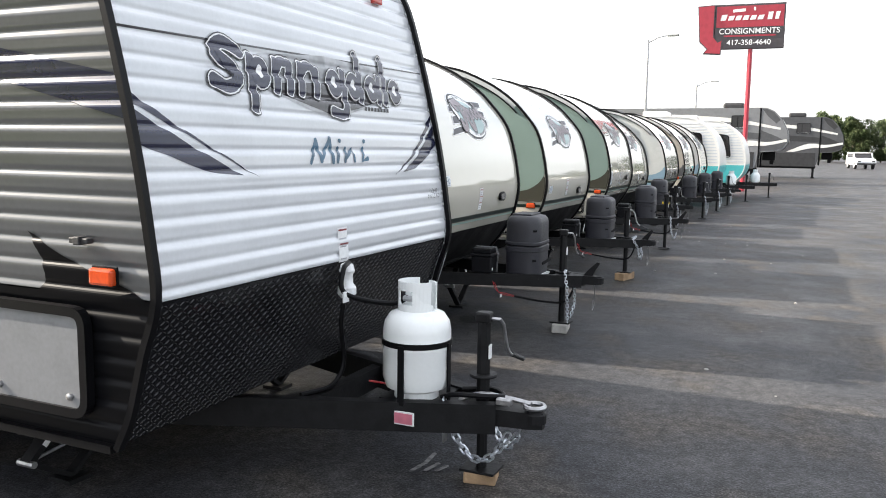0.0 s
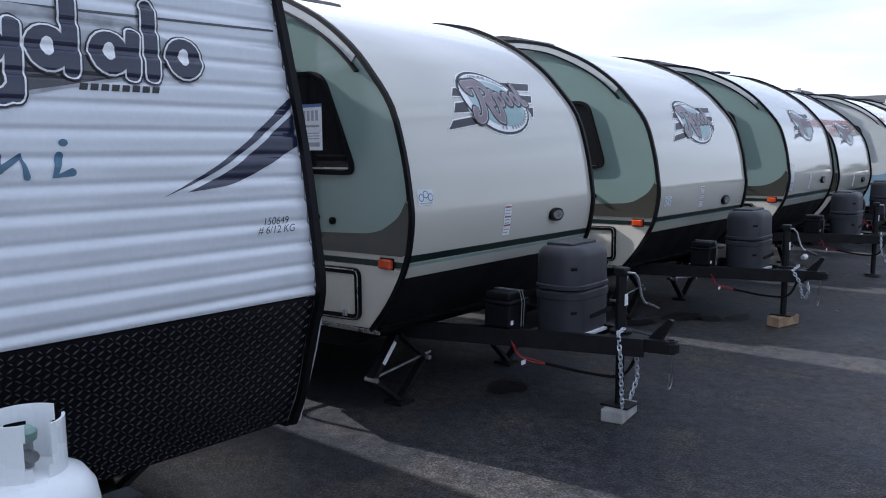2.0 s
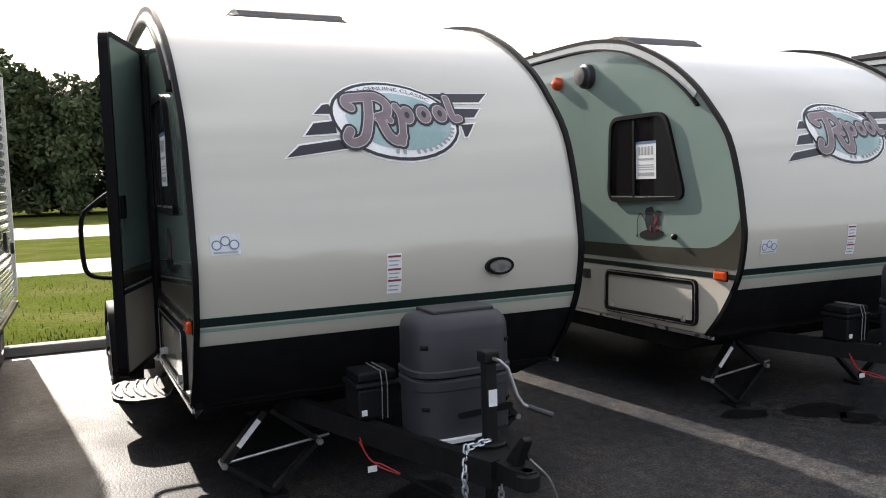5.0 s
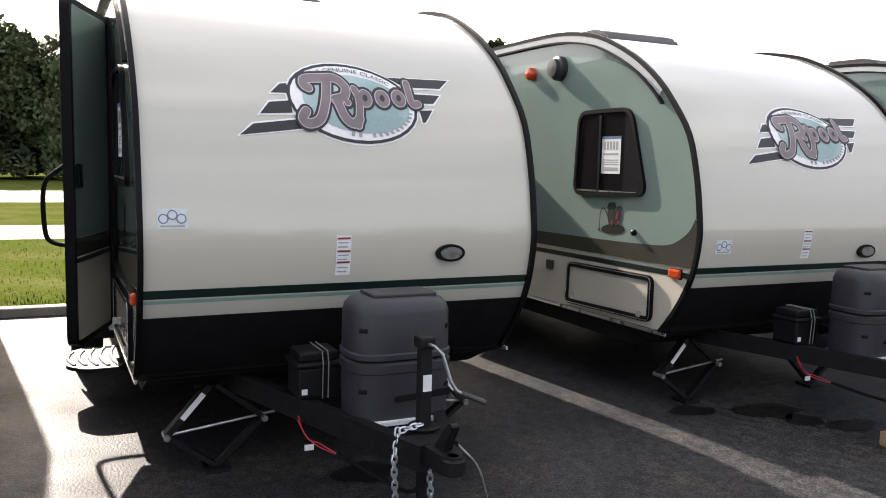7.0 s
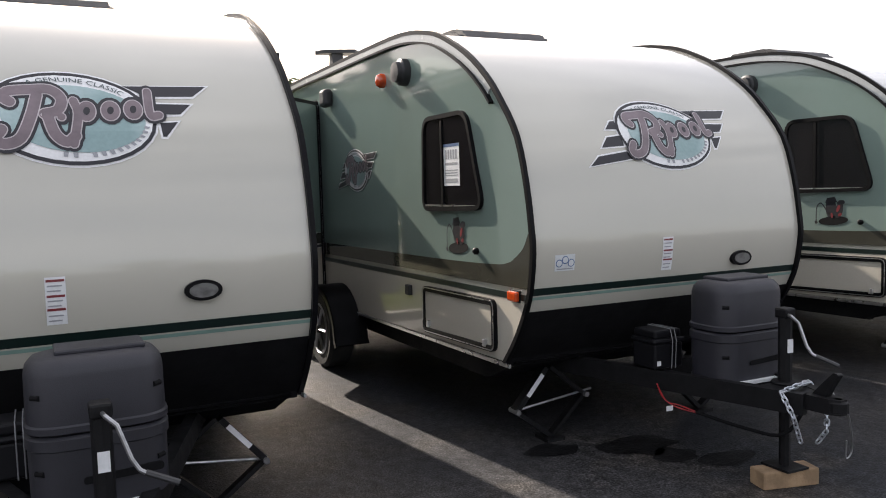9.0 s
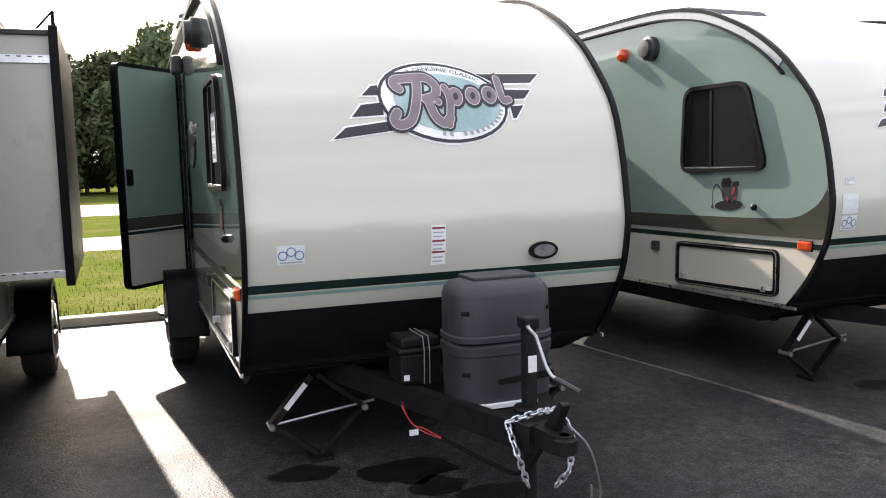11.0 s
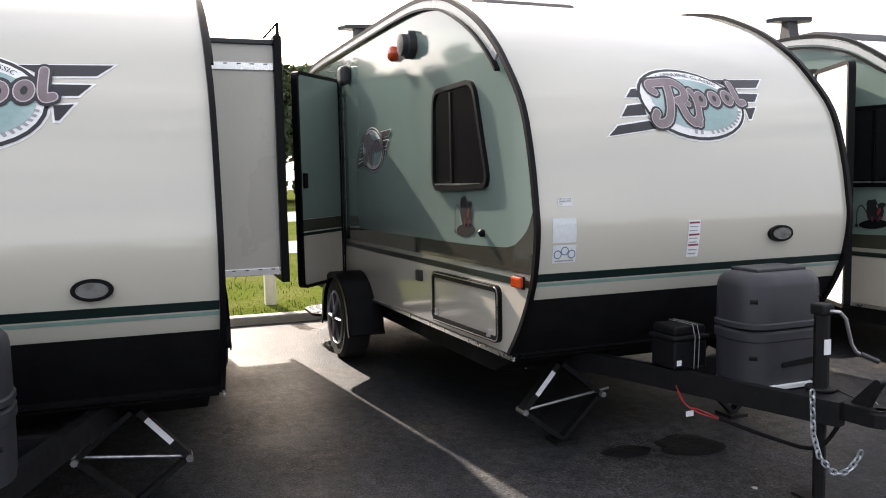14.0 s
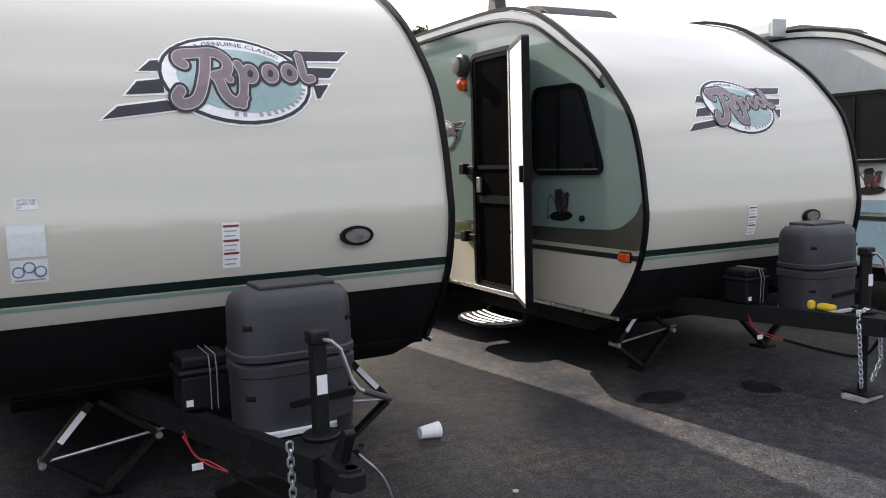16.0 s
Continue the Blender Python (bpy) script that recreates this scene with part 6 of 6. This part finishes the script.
def fifth_wheel(m, body=GREY_PANEL, dark=DARK_GREY):
    root = tagged(empty("fifth_wheel_trailer", m), "large grey fifth-wheel trailer with dark swooshes and overhanging nose", "trailer", group="fifth-wheel trailers")
    prof = [(-9.5, 0.75), (-1.9, 0.75), (-1.75, 1.55), (-1.0, 1.6), (-0.62, 1.72), (-0.42, 2.05), (-0.5, 2.6), (-0.75, 3.15), (-1.1, 3.55), (-1.5, 3.72), (-9.5, 3.72)]
    part("body_shell", prism(bmesh.new(), rounded(prof, 0.10, 3), "y", -1.22, 1.22), body, root)
    for sgn in (-1, 1):
        y = sgn * 1.22
        part("side_swoosh", prism(bmesh.new(), curve_pts([(-9.0, 2.2), (-5, 2.6), (-2.0, 2.5), (-0.8, 2.2)], 5) + curve_pts([(-0.8, 2.1), (-2.0, 2.2), (-5, 2.25), (-9.0, 1.9)], 5), "y", y, y + sgn * 0.008), dark, root)
        part("side_swoosh", prism(bmesh.new(), curve_pts([(-6.0, 3.4), (-3, 3.2), (-0.8, 2.75)], 5) + curve_pts([(-0.8, 2.65), (-3, 3.0), (-6.0, 3.25)], 5), "y", y, y + sgn * 0.008), WHITE_RAIL, root)
        part("lower_skirt", boxes((-9.4, -1.95, *sorted((y, y + sgn * 0.012)), 0.72, 1.55)), DARK_PLASTIC, root)
        part("corner_strip", boxes((-1.78, -1.70, *sorted((y, y + sgn * 0.014)), 0.8, 3.7)), BLACK, root)
        side_window(root, [(-3.1, 2.72), (-2.3, 2.72), (-2.3, 3.35), (-3.1, 3.35)], y + sgn * 0.002, out=sgn)
        side_window(root, [(-8.0, 2.35), (-6.4, 2.35), (-6.4, 3.1), (-8.0, 3.1)], y + sgn * 0.002, out=sgn)
        part("nose_panel", prism(bmesh.new(), [(-1.68, 1.62), (-1.0, 1.64), (-0.66, 1.76), (-0.46, 2.05), (-0.9, 2.3), (-1.68, 2.62)], "y", y, y + sgn * 0.006), dark, root)
        part("nose_panel", prism(bmesh.new(), [(-1.66, 3.66), (-1.5, 3.67), (-1.14, 3.51), (-0.82, 3.13), (-1.0, 2.95), (-1.4, 3.3)], "y", y, y + sgn * 0.006), dark, root)
        part("side_swoosh", prism(bmesh.new(), curve_pts([(-3.6, 1.62), (-2.4, 2.1), (-1.4, 2.05), (-0.5, 2.2)], 5) + curve_pts([(-0.48, 2.08), (-1.4, 1.88), (-2.2, 1.84), (-3.2, 1.6)], 5), "y", y, y + sgn * 0.010), WHITE_RAIL, root)
        part("chassis_rail", boxes((-9.4, -1.9, *sorted((y - sgn * 0.3, y - sgn * 0.2)), 0.6, 0.75)), FRAME, root)
        wheel(root, -6.2, sgn * 1.1, sgn, 0.38)
        wheel(root, -7.1, sgn * 1.1, sgn, 0.38)
        part("landing_leg", boxes((-2.1, -1.98, sgn * 0.9 - 0.06, sgn * 0.9 + 0.06, 0.0, 0.9), (-2.16, -1.92, sgn * 0.9 - 0.12, sgn * 0.9 + 0.12, 0.0, 0.03)), FRAME, root)
    part("front_cap", prism(bmesh.new(), [(-0.66, 1.74), (-0.40, 2.05), (-0.48, 2.62), (-0.73, 3.17), (-0.80, 3.12), (-0.56, 2.58), (-0.48, 2.08)], "y", -1.15, 1.15), dark, root)
    part("pin_box", boxes((-1.6, -1.0, -0.25, 0.25, 1.15, 1.62), (-1.25, -1.05, -0.2, 0.2, 0.95, 1.2), bevel=0.03), BLACK, root)
    part("roof_unit", boxes((-3.6, -2.6, -0.4, 0.4, 3.7, 4.02), bevel=0.1), DARK_PLASTIC, root)
    return root


fifth_wheel(at(2.15, 34.5), MID_GREY, DARK_GREY)
fifth_wheel(at(5.0, 46.0), DARK_GREY, DARK_PLASTIC)


def parked_car(m, mat, label):
    root = tagged(empty("parked_car", m), label, "car", group="far parked vehicles")
    body = [(-2.3, 0.45), (2.3, 0.45), (2.35, 0.8), (2.2, 1.0), (1.1, 1.1), (0.5, 1.65), (-1.9, 1.7), (-2.3, 1.1)]
    bm = bmesh.new()
    prism(bm, rounded(body, 0.15, 3), "y", -0.9, 0.9)
    part("body", bm, mat, root, smooth=True)
    for sgn in (-1, 1):
        part("side_glass", prism(bmesh.new(), [(-1.8, 1.15), (0.85, 1.15), (0.42, 1.58), (-1.75, 1.6)], "y", sgn * 0.9, sgn * 0.91), TINTED, root)
        for x in (-1.45, 1.45):
            wheel(root, x, sgn * 0.82, sgn, 0.34)
    part("windscreen", mesh_box_glass(), TINTED, root)
    part("bumper", boxes((2.3, 2.42, -0.85, 0.85, 0.45, 0.62), bevel=0.02), DARK_PLASTIC, root)
    for sgn in (-1, 1):
        part("headlight", boxes((2.25, 2.37, sgn * 0.65 - 0.14, sgn * 0.65 + 0.14, 0.72, 0.88), bevel=0.02), CLEAR_LENS, root)
    return root


def mesh_box_glass():
    return prism(bmesh.new(), [(1.12, 1.12), (0.56, 1.62), (0.54, 1.60), (1.09, 1.10)], "y", -0.78, 0.78)


parked_car(at(7.6, 84, -80), PAPER, "white car parked far across the lot")
parked_car(at(11.2, 86, -95), PAPER, "white car parked far across the lot")
parked_car(at(23.0, 90, -90), GREY_PANEL, "grey car parked far across the lot")


def far_trailer(m):
    root = tagged(empty("far_trailer", m), "white box trailer standing far across the lot", "trailer", group="far parked vehicles")
    part("body_shell", boxes((-2.6, 2.6, -1.2, 1.2, 0.6, 3.1), bevel=0.15), WHITE_RAIL, root)
    part("lower_band", boxes((-2.4, 2.4, -1.212, 1.212, 0.62, 1.0)), DARK_GREY, root)
    side_window(root, [(-1.5, 1.6), (-0.2, 1.6), (-0.2, 2.3), (-1.5, 2.3)], -1.204)
    part("end_window", boxes((-2.612, -2.6, -0.6, 0.6, 1.7, 2.4)), TINTED, root)
    for sgn in (-1, 1):
        wheel(root, 0.2, sgn * 1.0, sgn, 0.34)
        part("landing_leg", boxes((1.9, 2.0, sgn * 0.8 - 0.05, sgn * 0.8 + 0.05, 0, 0.65), (-2.0, -1.9, sgn * 0.8 - 0.05, sgn * 0.8 + 0.05, 0, 0.65)), FRAME, root)
    return root


far_trailer(at(15.2, 92, 85))
far_trailer(at(19.2, 91, 92))
far_trailer(at(28, 95, 88))


# ---- sign and lamp posts ----
def sign():
    root = tagged(empty("pole_sign", at(0.35, 24.4, 4)), "red and charcoal sign with an arrow on a red pole", "sign")
    part("pole", tubes(([(0, 0.1, 0), (0, 0.1, 6.2)], 0.09)), SIGN_RED, root, smooth=True)
    part("panel", boxes((-1.36, 1.2, 0.0, 0.24, 5.53, 7.24), bevel=0.02), SIGN_DARK, root)
    part("panel_face", boxes((-1.30, 1.14, -0.012, 0.0, 6.36, 7.16)), SIGN_RED, root, "red upper half of the sign")
    arrow = [(-1.98, 7.17), (-1.40, 7.20), (-1.40, 6.0), (-1.22, 5.78), (-1.08, 5.86), (-1.12, 5.36), (-1.70, 5.40), (-1.58, 5.55), (-1.88, 5.85)]
    part("arrow", prism(bmesh.new(), arrow, "y", -0.05, 0.2), SIGN_RED, root, "red curved arrow")
    part("arrow_edge", ring_prism(bmesh.new(), grow(arrow, 0.035), grow(arrow, -0.01), "y", -0.04, 0.19), SIGN_DARK, root)
    nm = [[(-0.7 + 0.0, 6.92), (-0.25, 6.95), (-0.25, 7.06), (-0.7, 7.03)], [(0.05, 6.97), (0.12, 6.97), (0.12, 7.10), (0.05, 7.10)]]
    nm += [[(-1.16 + 0.27 * k, 6.62), (-0.96 + 0.27 * k, 6.63), (-0.90 + 0.27 * k, 6.80 + 0.05 * (k == 0)), (-1.10 + 0.27 * k, 6.79 + 0.05 * (k == 0))] for k in range(6)]
    nm += [[(0.55, 6.62), (0.72, 6.62), (0.76, 6.9), (0.59, 6.9)], [(0.82, 6.62), (0.95, 6.62), (1.02, 6.9), (0.86, 6.9)]]
    for q in nm:
        decal("name_shape", [q], side_put(-0.018), LOGO_WHITE, root, 5.0, "plain white name shape")
    part("web_line", boxes((-1.0, 0.88, -0.016, 0.0, 6.0, 6.06)), SIGN_RED, root)
    for body, z, size in (("CONSIGNMENTS", 6.11, 0.29), ("417-358-4640", 5.68, 0.285)):
        tx = bpy.data.curves.new("sign_text", "FONT")
        tx.body, tx.size, tx.align_x, tx.extrude, tx.offset = body, size, "CENTER", 0.004, 0.003
        tx.materials.append(LOGO_WHITE)
        t = new("sign_text", tx)
        t.parent = root
        t.matrix_local = Matrix.Translation((-0.08, -0.022, z)) @ pose(0, 0, 0, 90, 0, 0)
    return root


sign()


def lamp_post(x, y, h, arm):
    root = tagged(empty("street_lamp", at(x, y)), "tall grey lamp post with a short arm", "lamp post", group="lamp posts")
    bm = lathe(bmesh.new(), [(0.09, 0.0), (0.075, 0.3), (0.045, h)], (0, 0, 0), 12)
    part("pole", bm, STEEL, root, smooth=True)
    part("arm", tubes((curve_pts([(0, 0, h - 0.15), (arm * 0.5, 0, h + 0.08), (arm, 0, h + 0.16)], 4), 0.03)), STEEL, root)
    part("lamp_head", boxes((arm - 0.1, arm + 0.45, -0.13, 0.13, h + 0.1, h + 0.22), bevel=0.04), GREY_PANEL, root)
    part("base_plate", boxes((-0.2, 0.2, -0.2, 0.2, 0, 0.06), bevel=0.01), STEEL, root)
    return root


lamp_post(-4.55, 29.8, 6.75, 0.95)
lamp_post(-4.1, 44.6, 5.8, 0.9)
lamp_post(21.0, 92.0, 8.5, 1.4)
lamp_post(13.4, 95.0, 6.0, 1.2)


# ---- small things outdoors ----
bm = boxes((-0.06, 0.06, -0.06, 0.06, 0.0, 0.62), bevel=0.008)
lathe(bm, [(0.085, 0.62), (0.085, 0.635), (0.004, 0.675)], (0, 0, 0), 4)
post = part("marker_post", bm, WHITE_RAIL)
post.location = (-5.60, 1.86, 0.075)
tagged(post, "short white post standing in the grass", "post")

bm = lathe(bmesh.new(), [(0.002, -0.055), (0.03, -0.055), (0.042, 0.055), (0.040, 0.055), (0.028, -0.05)], (-0.36, 4.25, 0.038), 20, "y")
tagged(part("paper_cup", bm, PAPER, smooth=True), "white paper cup lying on the asphalt", "cup")
bm = boxes((0.02, 0.16, 6.46, 6.58, 0.503, 0.56), (0.16, 0.26, 6.49, 6.55, 0.503, 0.54), bevel=0.015)
tagged(part("wheel_chock", bm, YELLOW), "yellow plastic chock on the tongue frame", "chock")
bm = bmesh.new()
for q in (((1.04, -6.30), (1.06, -6.18), (1.05, -6.05)), ((1.10, -6.26), (1.12, -6.16)), ((1.15, -6.24), (1.17, -6.17))):
    bm.faces.new([bm.verts.new((p[0], p[1], 0.0045)) for p in stroke(list(q), 0.012)])
tagged(part("chalk_mark", bm, CHALK), "faint pale chalk scrawl on the asphalt", "chalk mark", kind="structure")
rnd = random.Random(11)
for k in range(26):
    x, y = rnd.uniform(0.4, 3.2), rnd.uniform(-4.5, 8)
    bm = bmesh.new()
    s = rnd.uniform(0.006, 0.016)
    bmesh.ops.create_icosphere(bm, subdivisions=1, radius=s)
    for v in bm.verts:
        v.co = Vector((v.co.x * rnd.uniform(0.7, 1.4), v.co.y * rnd.uniform(0.7, 1.4), v.co.z * 0.5 + s * 0.4))
    p = part("pebble", bm, BLOCK)
    p.location = (x, y, 0)
    tagged(p, "small pale pebble on the asphalt", "pebble", group="pebbles")


# ---- trees ----
def make_tree(seed, h, w, leaves=2600):
    r = random.Random(seed)
    root = tagged(empty("tree"), "dense dark green broadleaf tree", "tree", group="tree line")
    bm = bmesh.new()
    tube(bm, [(0, 0, 0), (r.uniform(-0.1, 0.1), 0.05, h * 0.3), (r.uniform(-0.3, 0.3), 0, h * 0.75)], 0.16, 7)
    limbs = []
    for k in range(7):
        a, z = r.uniform(0, math.tau), h * r.uniform(0.25, 0.6)
        e = (math.cos(a) * w * r.uniform(0.4, 0.7), math.sin(a) * w * r.uniform(0.4, 0.7), z + h * r.uniform(0.12, 0.28))
        limbs.append(e)
        tube(bm, [(0, 0, z), (e[0] * 0.5, e[1] * 0.5, z + (e[2] - z) * 0.35), e], 0.06, 5)
    part("trunk", bm, BARK, root)
    clumps = [(0, 0, h * 0.8, w * 0.5)] + [(e[0], e[1], e[2], w * r.uniform(0.3, 0.5)) for e in limbs]
    clumps += [(math.cos(a) * w * 0.45 * q, math.sin(a) * w * 0.45 * q, h * r.uniform(0.08, 0.93), w * r.uniform(0.25, 0.42)) for a, q in [(r.uniform(0, math.tau), r.random()) for _ in range(20)]]
    tv, tf = [], []
    for _ in range(leaves):
        c = r.choice(clumps)
        d = Vector((r.gauss(0, 1), r.gauss(0, 1), r.gauss(0, 1))).normalized() * c[3] * r.uniform(0.5, 1.05)
        p = Vector((c[0], c[1], max(0.3, c[2]))) + Vector((d.x, d.y, d.z * 0.8))
        if p.z < 0.4:
            continue
        u = Vector((r.gauss(0, 1), r.gauss(0, 1), r.gauss(0, 1))).normalized()
        v = u.orthogonal().normalized()
        s = r.uniform(0.14, 0.32)
        k = len(tv)
        tv += [p - u * s, p + v * s * 0.5, p + u * s, p - v * s * 0.5]
        tf.append((k, k + 1, k + 2, k + 3))
    mesh_part("crown", [tuple(q) for q in tv], tf, LEAF, root)
    return root


kinds = [make_tree(s, h, w, n) for s, h, w, n in ((1, 9.5, 3.2, 7000), (2, 8.6, 3.6, 7000), (3, 10.4, 3.4, 7500), (4, 7.8, 3.0, 6000))]
rnd = random.Random(21)
spots = []
for row, x in enumerate((-50, -54.5, -60)):
    y = -62.0 + row
    while y < 48:
        spots.append((x + rnd.uniform(-1.4, 1.4), y))
        y += rnd.uniform(2.4, 3.8) + row * 0.5
far = len(spots)
for k in range(64):
    spots.append((5 + k * 1.25 + rnd.uniform(-1, 1), rnd.uniform(140, 165)))
for k in range(16):
    spots.append((rnd.uniform(62, 74), -50 + k * 7 + rnd.uniform(-2, 2)))
for k, (x, y) in enumerate(spots):
    m = pose(x, y, 0.05, 0, 0, rnd.uniform(0, 360)) 
    s = rnd.uniform(0.85, 1.15) * (0.8 if far <= k < far + 64 else 1.0)
    if k < 4:
        kinds[k].matrix_world = m
    else:
        copy_thing(kinds[k % 4], m).scale = (s, s, s * rnd.uniform(0.92, 1.1))
